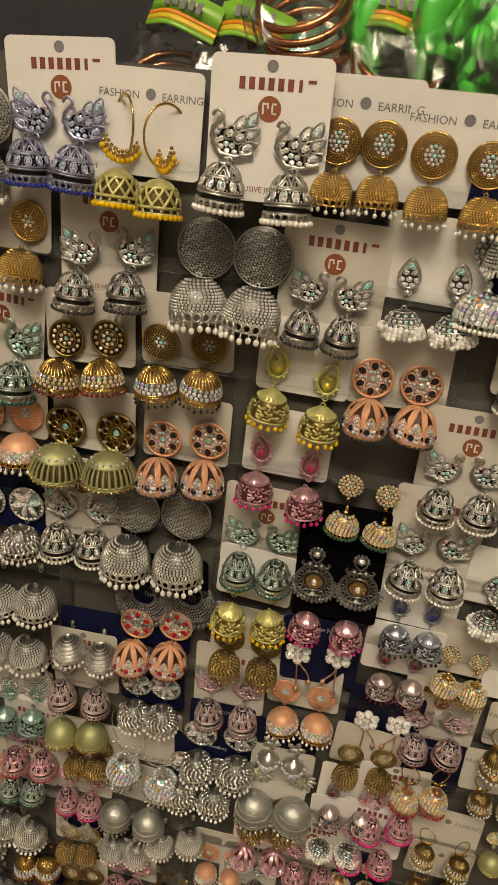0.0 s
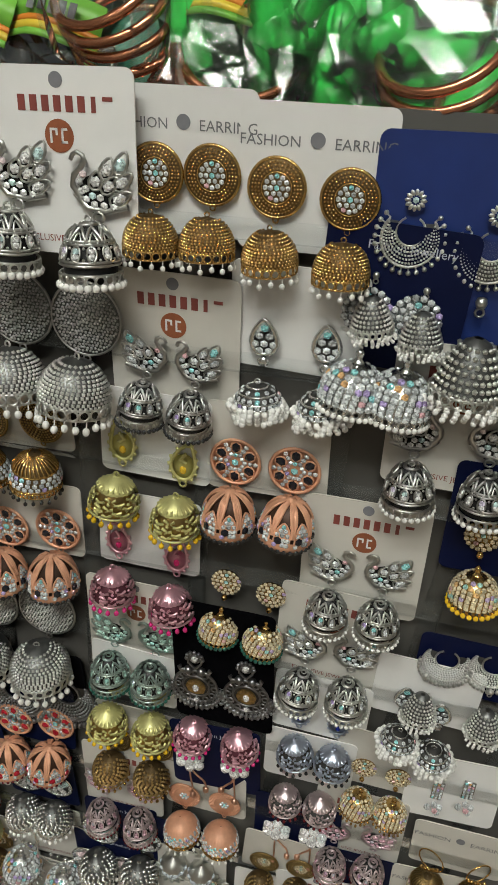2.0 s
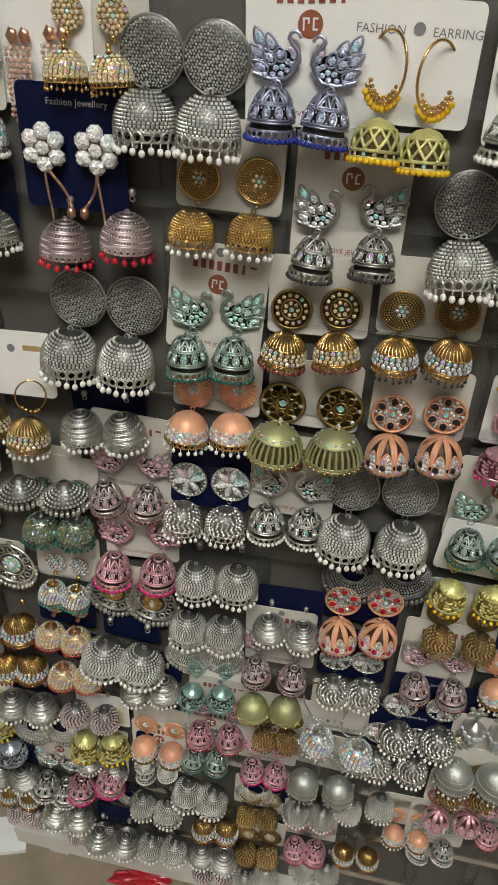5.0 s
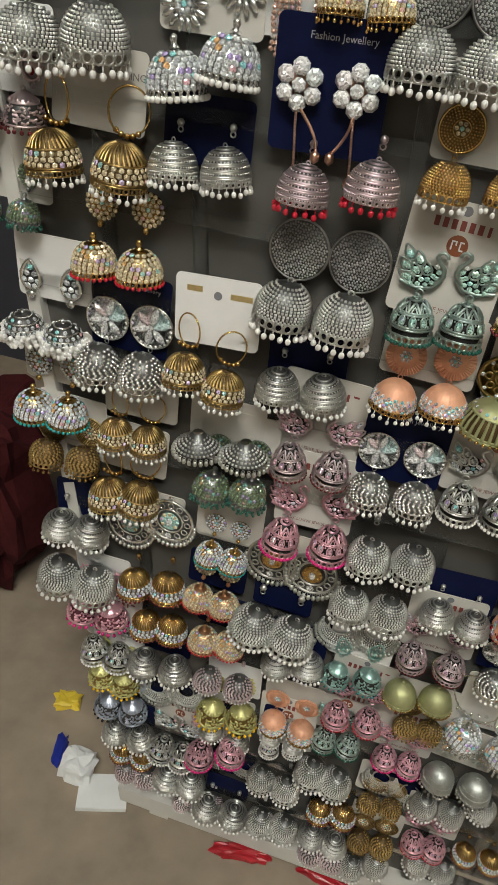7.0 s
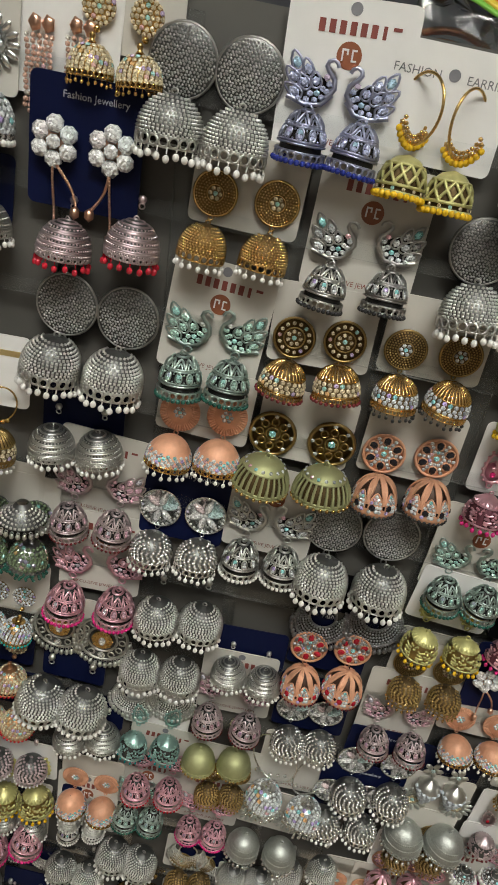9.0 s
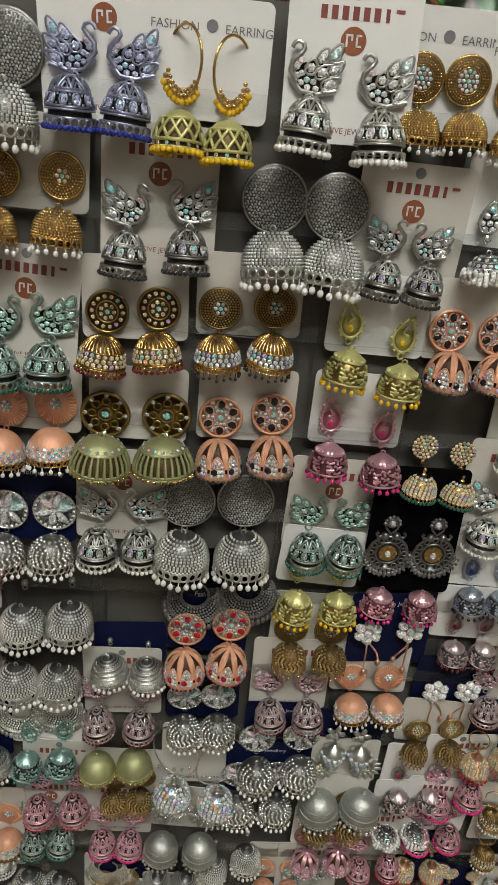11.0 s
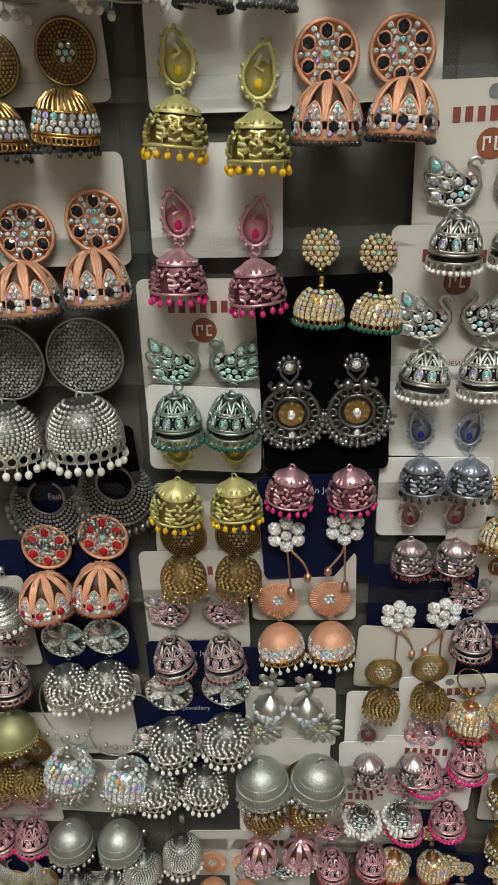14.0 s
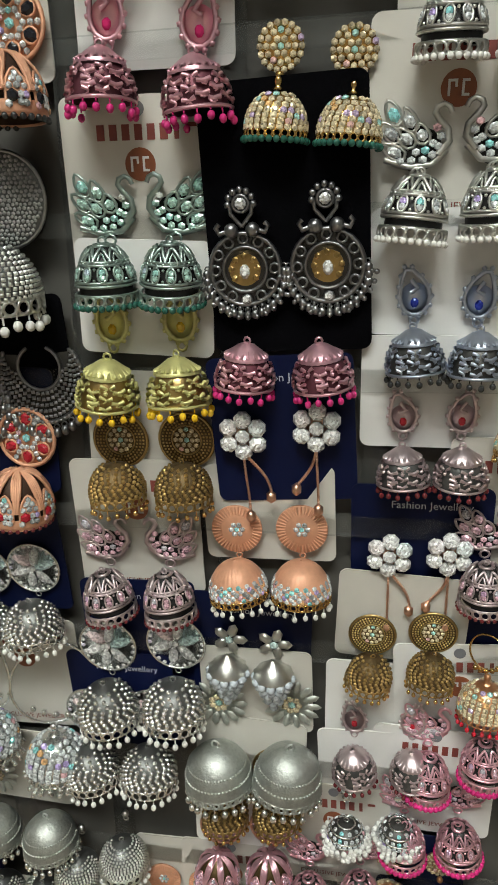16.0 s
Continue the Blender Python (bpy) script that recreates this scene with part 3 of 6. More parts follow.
# ---- studs: middle at the origin, back on the card, facing -y ----
def leaf(g, s, c, ang, ln, wd, slot=0):
    """A pointed leaf frame with a stone."""
    d = Vector((math.cos(ang), 0, math.sin(ang)))
    n = Vector((-d.z, 0, d.x))
    c = Vector(c)
    pts = [c + d * ln * (math.cos(2 * math.pi * i / 10)) + n * wd * math.sin(2 * math.pi * i / 10) * (1 - 0.35 * math.cos(2 * math.pi * i / 10)) for i in range(10)]
    g.tube(pts, 0.00042, 4, True)
    s.slot = slot
    s.gem(c - d * ln * 0.15, (0, -1, 0), wd * 0.85, 0.6, 6, ln / wd * 0.72, tuple(d))


def stud_mesh(style, mirror=1):
    g, s = Geo(), Geo()
    g.slot = 1
    if style == "hook":
        g.ball((0, -0.002, 0), 0.002)
        g.ring((0, -0.002, -0.003), 0.0013, 0.0004, n=8)
    elif style == "swan":
        q = mirror
        s.slot = 0
        for k, (x, z, a, ln) in enumerate(((-0.0062, 0.0035, 2.0, 0.0032), (-0.0026, 0.002, 1.95, 0.003), (-0.0066, -0.001, 2.35, 0.0032), (-0.0032, -0.0022, 2.3, 0.003), (-0.0058, -0.0054, 2.6, 0.0032), (0.0004, -0.0012, 1.9, 0.0026))):
            leaf(g, s, (q * x, -0.0016, z), a if q > 0 else math.pi - a, ln, 0.0016)
        neck = [(0.0042, -0.0062), (0.0064, -0.003), (0.006, -0.0002), (0.004, 0.002), (0.003, 0.0036), (0.0034, 0.005), (0.0048, 0.0057), (0.006, 0.005), (0.0066, 0.0036)]
        g.tube([(q * x, -0.0016, z) for x, z in neck], 0.0009, 6, r2=0.0006)
        g.tube([(q * x, -0.0012, z) for x, z in ((-0.0075, -0.0075), (-0.002, -0.0092), (0.003, -0.0086), (0.006, -0.005))], 0.0009, 5)
        for x, z in ((-0.004, -0.0078), (-0.0015, -0.0076), (0.001, -0.0074), (0.003, -0.0062), (0.0014, -0.0052), (0.0042, -0.0042), (-0.0006, -0.0056), (0.003, -0.0035), (0.0046, -0.0018), (0.0036, 0.0002)):
            s.gem((q * x, -0.0018, z), (0, -1, 0), 0.00105)
        g.slot = 0
        g.disc((q * -0.0004, -0.0004, -0.0048), 0.0055, 0.0008, 14)
        g.slot = 1
        g.ring((q * 0.0, -0.002, -0.0108), 0.0014, 0.0004, n=8)
    elif style in ("grain_disc", "grain_disc_big"):
        r = 0.0125 if style == "grain_disc" else 0.0128
        g.slot = 0
        g.disc((0, 0, 0), r, 0.0012, 30, 0.0004)
        g.slot = 1
        step = 0.00126
        for j in range(-12, 13):
            for i in range(-12, 13):
                x, z = (i + 0.5 * (j % 2)) * step, j * step * 0.87
                if math.hypot(x, z) < r - 0.0007:
                    x += 0.00016 * math.sin(5.1 * i + 2.3 * j)
                    z += 0.00016 * math.sin(3.7 * j + 1.9 * i)
                    g.dot((x, -0.0012, z), (0, -1, 0), 0.00058 + 0.00006 * math.sin(7 * i + 4 * j), 1.1, 5)
        g.ring((0, -0.0008, 0), r, 0.0006, n=30)
        g.ring((0, -0.001, -r - 0.0014), 0.0013, 0.0004, n=8)
    elif style in ("ring_disc", "wide_disc"):
        r = 0.0108 if style == "ring_disc" else 0.0122
        g.slot = 0
        g.disc((0, 0, 0), r, 0.0014, 30, 0.0003)
        g.slot = 1
        g.ring((0, -0.001, 0), r, 0.0008, n=30)
        inner = 0.0042 if style == "ring_disc" else 0.0066
        rr = inner + 0.0012
        while rr < r - 0.0008:
            for a in round_angles(int(2 * math.pi * rr / 0.0015)):
                g.dot((rr * math.cos(a), -0.0014, rr * math.sin(a)), (0, -1, 0), 0.00066, 0.9, 4)
            rr += 0.0014
        g.ring((0, -0.0014, 0), inner, 0.0004, n=20)
        s.gem((0, -0.0014, 0), (0, -1, 0), 0.0013)
        rr = 0.0026
        while rr < inner - 0.0006:
            for a in round_angles(int(2 * math.pi * rr / 0.0025)):
                s.gem((rr * math.cos(a), -0.0014, rr * math.sin(a)), (0, -1, 0), 0.00118)
            rr += 0.0023
        g.ring((0, -0.001, -r - 0.0012), 0.0012, 0.0004, n=8)
    elif style == "rosette":
        r = 0.0105
        g.slot = 0
        g.disc((0, 0, 0), r, 0.0012, 28)
        g.slot = 1
        g.ring((0, -0.001, 0), r, 0.0008, n=28)
        g.ring((0, -0.001, 0), 0.0055, 0.0006, n=20)
        s.gem((0, -0.0014, 0), (0, -1, 0), 0.0014)
        for k, (rr, n) in enumerate(((0.0034, 7), (0.0078, 14))):
            for a in round_angles(n):
                s.gem((rr * math.cos(a), -0.0012, rr * math.sin(a)), (0, -1, 0), 0.0012)
        g.ring((0, -0.001, -r - 0.0012), 0.0012, 0.0004, n=8)
    elif style == "flower6":
        r = 0.0112
        g.ring((0, -0.0012, 0), r * 0.98, 0.0009, n=28)
        g.disc((0, 0, 0), r * 0.92, 0.0008, 26)
        s.slot = 0
        s.gem((0, -0.0016, 0), (0, -1, 0), 0.0017)
        for a in round_angles(6):
            c, d = (0.0074 * math.cos(a + 0.5), -0.0012, 0.0074 * math.sin(a + 0.5)), (math.cos(a + 0.5), 0, math.sin(a + 0.5))
            s.slot = 1
            s.gem(c, (0, -1, 0), 0.002, 0.5, 6, 1.35, d)
            g.ring(c, 0.0024, 0.0005, n=10)
            s.slot = 0
            for k in (0.0042, 0.0068, 0.0092):
                b = a + 0.5 + math.pi / 6
                s.gem((k * math.cos(b), -0.0012, k * math.sin(b)), (0, -1, 0), 0.0012)
            s.gem((0.0036 * math.cos(a + 0.5), -0.0014, 0.0036 * math.sin(a + 0.5)), (0, -1, 0), 0.0011)
        g.ring((0, -0.001, -r - 0.0012), 0.0013, 0.0005, n=8)
    elif style == "wheel":
        r = 0.0102
        g.disc((0, 0, 0), r, 0.0008, 26)
        g.slot = 1
        g.ring((0, -0.0012, 0), r * 0.97, 0.001, n=28)
        g.ring((0, -0.0012, 0), 0.003, 0.0007, n=14)
        s.gem((0, -0.0016, 0), (0, -1, 0), 0.0018)
        for a in round_angles(8):
            g.ring((0.0058 * math.cos(a), -0.0012, 0.0058 * math.sin(a)), 0.0017, 0.0005, n=8)
            s.gem((0.0086 * math.cos(a), -0.0014, 0.0086 * math.sin(a)), (0, -1, 0), 0.0011)
        g.ring((0, -0.001, -r - 0.0012), 0.0013, 0.0005, n=8)
    elif style == "paisley":
        q = mirror
        pts = []
        for i in range(14):
            a = 2 * math.pi * i / 14
            pts.append((q * (0.0042 * math.cos(a) + 0.0018 * max(0, math.sin(a)) ** 3), -0.0012, 0.0052 * math.sin(a) + 0.0022 * max(0, math.sin(a)) ** 4))
        g.tube(pts, 0.0007, 5, True)
        for p in pts:
            g.dot((p[0] * 1.12, -0.0012, p[2] * 1.12), (0, -1, 0), 0.0008)
        g.slot = 1
        g.disc((0, 0, -0.0005), 0.0042, 0.0008, 16)
        s.gem((0, -0.001, -0.0018), (0, -1, 0), 0.0012, 0.7, 8, 1.2)
        g.tube([(q * 0.001, -0.0016, 0.0045), (q * -0.0008, -0.0018, 0.0022), (q * 0.0012, -0.0018, 0.001)], 0.0007, 5)
        g.ring((0, -0.001, -0.0066), 0.0012, 0.0004, n=8)
    elif style == "hoop":
        g.ring((0, -0.004, 0), 0.0135, 0.00075, (mirror * 1.1, -1, 0), 30, 6, 1.2)
        s.slot = 0
        for a in arc(11, 1.1):
            x, y, z = 0.0095 * math.sin(a), -0.004 - mirror * 0.0104 * math.sin(a), -0.0165 * math.cos(a)
            g.dot((x * 0.93, y - 0.0008, z + 0.0014), (0, -1, 0.3), 0.0016)
            g.dot((x * 0.8, y - 0.0008, z + 0.0038), (0, -1, 0.3), 0.0013)
            s.ball((x * 1.05, y - 0.0008, z - 0.0014), 0.0017, 7, 5)
    elif style in ("thin_hoop", "large_hoop"):
        r, t = (0.0085, 0.0005) if style == "thin_hoop" else (0.0165, 0.0006)
        g.ring((0, -0.005, 0.001 if style == "thin_hoop" else 0.006), r, t, (mirror * 0.5, -1, 0), 26, 5, 1.15)
        for a in arc(5, 0.8):
            g.ball((r * math.sin(a), -0.006, -0.0085 * math.cos(a)), 0.0014)
    elif style == "star":
        r = 0.0118
        g.slot = 1
        g.disc((0, 0, 0), r, 0.0008, 28)
        g.ring((0, -0.001, 0), r, 0.0007, n=30)
        for a in round_angles(6):
            d = (math.cos(a + 0.3), 0, math.sin(a + 0.3))
            s.gem((0.0058 * d[0], -0.001, 0.0058 * d[2]), (0.3 * math.sin(a), -1, 0.3 * math.cos(2 * a)), 0.0022, 0.9, 8, 2.2, d)
        for a in round_angles(24):
            s.gem((0.0107 * math.cos(a), -0.001, 0.0107 * math.sin(a)), (0, -1, 0), 0.0009)
        s.gem((0, -0.0018, 0), (0, -1, 0), 0.0014)
        g.ring((0, -0.001, -r - 0.0012), 0.0012, 0.0004, n=8)
    elif style == "sunflower":
        for a in round_angles(14):
            d = (math.cos(a), 0, math.sin(a))
            g.gem((0.0075 * d[0], -0.001, 0.0075 * d[2]), (0, -1, 0), 0.0014, 0.5, 6, 2.2, d)
        g.disc((0, 0, 0), 0.006, 0.001, 18)
        for rr, n in ((0, 1), (0.0026, 7)):
            for a in round_angles(n):
                s.gem((rr * math.cos(a), -0.0014, rr * math.sin(a)), (0, -1, 0), 0.0013)
    elif style == "cluster":
        g.disc((0, 0, 0), 0.009, 0.0012, 22)
        for rr, n in ((0, 1), (0.0028, 6), (0.0056, 12), (0.0082, 18)):
            for a in round_angles(n):
                s.gem((rr * math.cos(a), -0.0014, rr * math.sin(a)), (0, -1, 0), 0.0014)
        g.ball((0, -0.003, -0.0105), 0.002)
    elif style == "flat_disc":
        g.disc((0, 0, 0), 0.0108, 0.0012, 40, 0.0003)
        for a in round_angles(40):
            g.tube([(0.0068 * math.cos(a), -0.0012, 0.0068 * math.sin(a)), (0.0106 * math.cos(a), -0.0012, 0.0106 * math.sin(a))], 0.0004, 4)
        for rr, n in ((0, 1), (0.0024, 6)):
            for a in round_angles(n):
                s.gem((rr * math.cos(a), -0.0013, rr * math.sin(a)), (0, -1, 0), 0.0012)
        g.ring((0, -0.001, -0.012), 0.0012, 0.0004, n=8)
    elif style == "drop":
        pts = [(0.0044 * math.sin(t) * math.sin(t / 2) ** 0.7, -0.001, 0.006 * math.cos(t) + 0.001) for t in [2 * math.pi * i / 16 for i in range(16)]]
        pts = [(p[0] if i <= 8 else -abs(p[0]), p[1], p[2]) for i, p in enumerate(pts)]
        g.tube(pts, 0.0008, 5, True)
        g.slot = 0
        g.disc((0, 0, -0.0012), 0.004, 0.0008, 16)
        g.slot = 1
        for x, z in ((0, 0.004), (-0.0014, 0.0014), (0.0014, 0.0014), (-0.0026, -0.0014), (0, -0.0012), (0.0026, -0.0014), (-0.0013, -0.0036), (0.0013, -0.0036)):
            s.gem((x, -0.0012, z), (0, -1, 0), 0.00125)
        g.lathe([(0.0008, -0.0056), (0.0019, -0.0066), (0.0014, -0.0082), (0.0004, -0.009)], 10, cy=-0.0015)
    elif style == "flower_clear":
        for a in round_angles(6):
            s.gem((0.006 * math.cos(a + 0.5), -0.002, 0.006 * math.sin(a + 0.5)), (0.25 * math.cos(a + 0.5), -1, 0.25 * math.sin(a + 0.5)), 0.0034, 0.8, 8)
        s.gem((0, -0.003, 0), (0, -1, 0), 0.0027, 0.8, 8)
        g.disc((0, 0, 0), 0.0055, 0.0016, 14)
    elif style in ("chand", "chand_black", "crescent", "ring_big", "flare"):
        r = {"chand": 0.0125, "chand_black": 0.0115, "crescent": 0.0135, "ring_big": 0.0135, "flare": 0.0125}[style]
        g.slot = 0
        if style in ("chand", "chand_black"):
            g.disc((0, 0, 0), r, 0.001, 28)
        g.slot = 1
        low = 2 * math.pi if style in ("chand", "chand_black") else 2.3
        if style in ("crescent", "ring_big"):
            for k in range(6):
                rr = r * (1 - 0.09 * k)
                half = low - 0.15 * k
                for a in arc(int(2 * half * rr / 0.0015), half):
                    g.dot((rr * math.sin(a), -0.0012, -rr * math.cos(a) + 0.0006 * k), (0, -1, 0), 0.00078, 1, 4)
            g.tube([(r * math.sin(a), -0.0008, -r * math.cos(a)) for a in arc(26, low)], 0.0008, 5)
            g.tube([(0.5 * r * math.sin(a), -0.0008, -0.5 * r * math.cos(a) + 0.0034) for a in arc(20, 2.8)], 0.0006, 5)
            g.slot = 0
            vs = []
            for a in arc(22, low):
                vs += [(r * math.sin(a), -0.0004, -r * math.cos(a)), (0.52 * r * math.sin(a), -0.0004, -0.52 * r * math.cos(a) + 0.0034)]
            g.add(vs, [(2 * i, 2 * i + 1, 2 * i + 3, 2 * i + 2) for i in range(21)])
            g.slot = 1
        elif style == "flare":
            g.slot = 0
            g.lathe([(0.003, 0.005), (0.006, 0.001), (0.0125, -0.004), (0.0125, -0.0046)], 26, cy=-0.008)
            g.slot = 1
            for j in range(5):
                rr, z = 0.005 + 0.0018 * j, 0.002 - 0.0014 * j
                for a in arc(int(4.4 * rr / 0.0022)):
                    g.dot((rr * math.sin(a), -0.008 - rr * math.cos(a), z), (math.sin(a), -math.cos(a), 0.8), 0.0009, 1, 4)
        else:
            g.ring((0, -0.001, 0), r, 0.0009, n=30)
            g.ring((0, -0.001, 0), 0.0072, 0.0007, n=24)
            for a in round_angles(12):
                g.ring((0.0098 * math.cos(a), -0.0012, 0.0098 * math.sin(a)), 0.0016, 0.0005, n=8)
            s.slot = 1
            s.disc((0, -0.001, 0), 0.0052, 0.0008, 20)
            for a in arc(7, 2.6):
                s.gem((0.0044 * math.sin(a), -0.0018, 0.0044 * math.cos(a)), (0, -1, 0), 0.0012)
            s.slot = 0
            s.gem((0, -0.0018, -0.0006), (0, -1, 0), 0.0018, 0.8, 8, 1.4)
            s.gem((0, -0.0018, -0.0096), (0, -1, 0), 0.0015)
        if style in ("chand", "chand_black", "crescent", "flare"):
            cy = -0.001 if style != "flare" else -0.008
            for j, a in enumerate(arc(19, 1.75 if style != "flare" else 2.2)):
                x = (r + 0.0012) * math.sin(a)
                y, z = (cy, -(r + 0.0012) * math.cos(a)) if style != "flare" else (cy - (r + 0.0004) * math.cos(a), -0.0055)
                g.ring((x, y, z - 0.0004), 0.0009, 0.0003, n=6, k=3)
                g.ball((x * 1.02, y - 0.0004, z - 0.0022), 0.0013, 6, 5, 1.25)
        if style == "ring_big":
            for a in arc(20, 2.4):
                x, z = (r + 0.0022) * math.sin(a), -(r + 0.0022) * math.cos(a)
                g.tube([(r * math.sin(a), -0.001, -r * math.cos(a)), (x, -0.001, z)], 0.0004, 4)
                g.ball((x * 1.05, -0.001, z * 1.05), 0.0013, 6, 5)
            for a in round_angles(12):
                g.gem((0.0036 * math.cos(a), -0.001, r + 0.004 + 0.0036 * math.sin(a)), (0, -1, 0), 0.001, 0.6, 6, 1.7, (math.cos(a), 0, math.sin(a)))
            s.gem((0, -0.001, r + 0.004), (0, -1, 0), 0.0016)
        if style == "chand_black":
            for sx in (-1, 1):
                g.ball((sx * 0.0035, -0.002, 0.0125), 0.0024, 8, 6)
                g.tube([(sx * 0.0045, -0.002, 0.0125), (sx * 0.0075, -0.002, 0.0115), (sx * 0.0085, -0.002, 0.0135), (sx * 0.0074, -0.002, 0.0146)], 0.0009, 5)
                g.tube([(0, -0.0016, 0.0135), (sx * 0.0034, -0.0016, 0.0175), (sx * 0.0036, -0.0016, 0.02)], 0.0007, 5)
            for i in range(15):
                a = (i - 7) * 0.2
                for k in range(3):
                    g.ball(((r + 0.0012 + 0.0015 * k) * math.sin(a), -0.0012 - 0.0004 * k, -(r + 0.0012 + 0.0015 * k) * math.cos(a)), 0.00075 + 0.0001 * k, 6, 4)
            for a in arc(7, 1.9):
                g.ball((0.0042 * math.sin(a), -0.0015, 0.0205 + 0.0042 * math.cos(a)), 0.0012, 6, 5)
            g.ring((0, -0.0015, 0.0205), 0.0026, 0.0006, n=14)
            s.gem((0, -0.0015, 0.0205), (0, -1, 0), 0.002, 0.7, 8)
        if style == "chand":
            g.ring((0, -0.001, 0.0138), 0.0014, 0.0005, n=8)
    elif style == "grapes":
        for a in round_angles(5):
            g.gem((0.004 * math.cos(a), -0.001, 0.009 + 0.004 * math.sin(a)), (0, -1, 0), 0.0022, 0.6, 6, 1.5, (math.cos(a), 0, math.sin(a)))
        s.gem((0, -0.002, 0.009), (0, -1, 0), 0.0018)
        g.lathe([(0.0006, 0.005), (0.004, 0.0025), (0.0078, -0.001), (0.0078, -0.0018)], 22, cy=-0.006, wave=11, amp=0.05)
        s.slot = 1
        for k, n in enumerate((7, 7, 6, 4, 3, 1)):
            for i in range(n):
                a = -1.8 + 3.6 * (i + 0.5) / n
                rr = 0.0072 - 0.0012 * k
                s.ball((rr * math.sin(a), -0.006 - rr * math.cos(a), -0.003 - 0.0027 * k), 0.0018, 8, 6)
    elif style == "tassel":
        for sx in (-1, 1):
            g.gem((sx * 0.003, -0.001, 0.002), (0, -1, 0), 0.0032, 0.5, 5, 1.2)
        for k in range(-2, 3):
            for j in range(15 - abs(k)):
                x = k * 0.0026 + 0.0004 * math.sin(j + k)
                s.gem((x, -0.003 - 0.0004 * (j % 2), -0.003 - 0.0023 * j), (0, -1, 0.2), 0.00125, 0.8)
    elif style == "bars":
        for i in range(6):
            for j in (-1, 0, 1):
                s.gem((j * 0.0022, -0.001, 0.006 - 0.0024 * i), (0, -1, 0), 0.0011, 0.7, 4)
        g.box(-0.0034, 0.0034, -0.0008, 0, -0.0075, 0.0075)
        for k in range(5):
            s.gem((0.004 * math.sin(k * 2.2), -0.002, -0.011 - 0.0016 * k), (0, -1, 0), 0.0022, 0.8, 6, 1.4)
    grow = {"swan": (1.42, 1.1, 1.25), "paisley": (1.4, 1.1, 1.45), "drop": (1.5, 1.1, 1.3)}.get(style)
    if grow:
        for q in (g, s):
            q.v = [(x * grow[0], y * grow[1], z * grow[2]) for x, y, z in q.v]
    return g, s


def chain_mesh(mirror):
    """Two fine twisted chains that end in a stone."""
    g = Geo()
    for k, (dx, ln) in enumerate(((0.001, 0.024), (mirror * -0.007 if mirror > 0 else 0.009, 0.016))):
        for j in range(22):
            t = j / 21
            x = dx * t + 0.002 * k * math.sin(3 * t)
            g.ball((x, -0.003 - 0.0006 * math.sin(6 * t), -0.006 - ln * t), 0.00062, 5, 3, 1.4)
        g.gem((dx, -0.003, -0.0075 - ln), (0, -1, 0.2), 0.002, 0.9, 6, 1.3)
    return g


# ---- kinds of earring: stud, dome, recess, metal, stones, beads, drop, card ----
def kind(label, stud="hook", dome=None, metal=SILVER, recess=MIDS, stone=C_AB, stone2=None, bead="pearl", fr="drop", br=0.0013, nb=17, drop=0.0, card="plain", smetal=None, extra=None, rim=None):
    return dict(label=label, stud=stud, dome=dome, metal=metal, recess=recess, stone=stone, stone2=stone2 or stone, bead=bead, fr=fr, br=br, nb=nb, drop=drop, card=card, smetal=smetal or metal, extra=extra, rim=rim or metal)


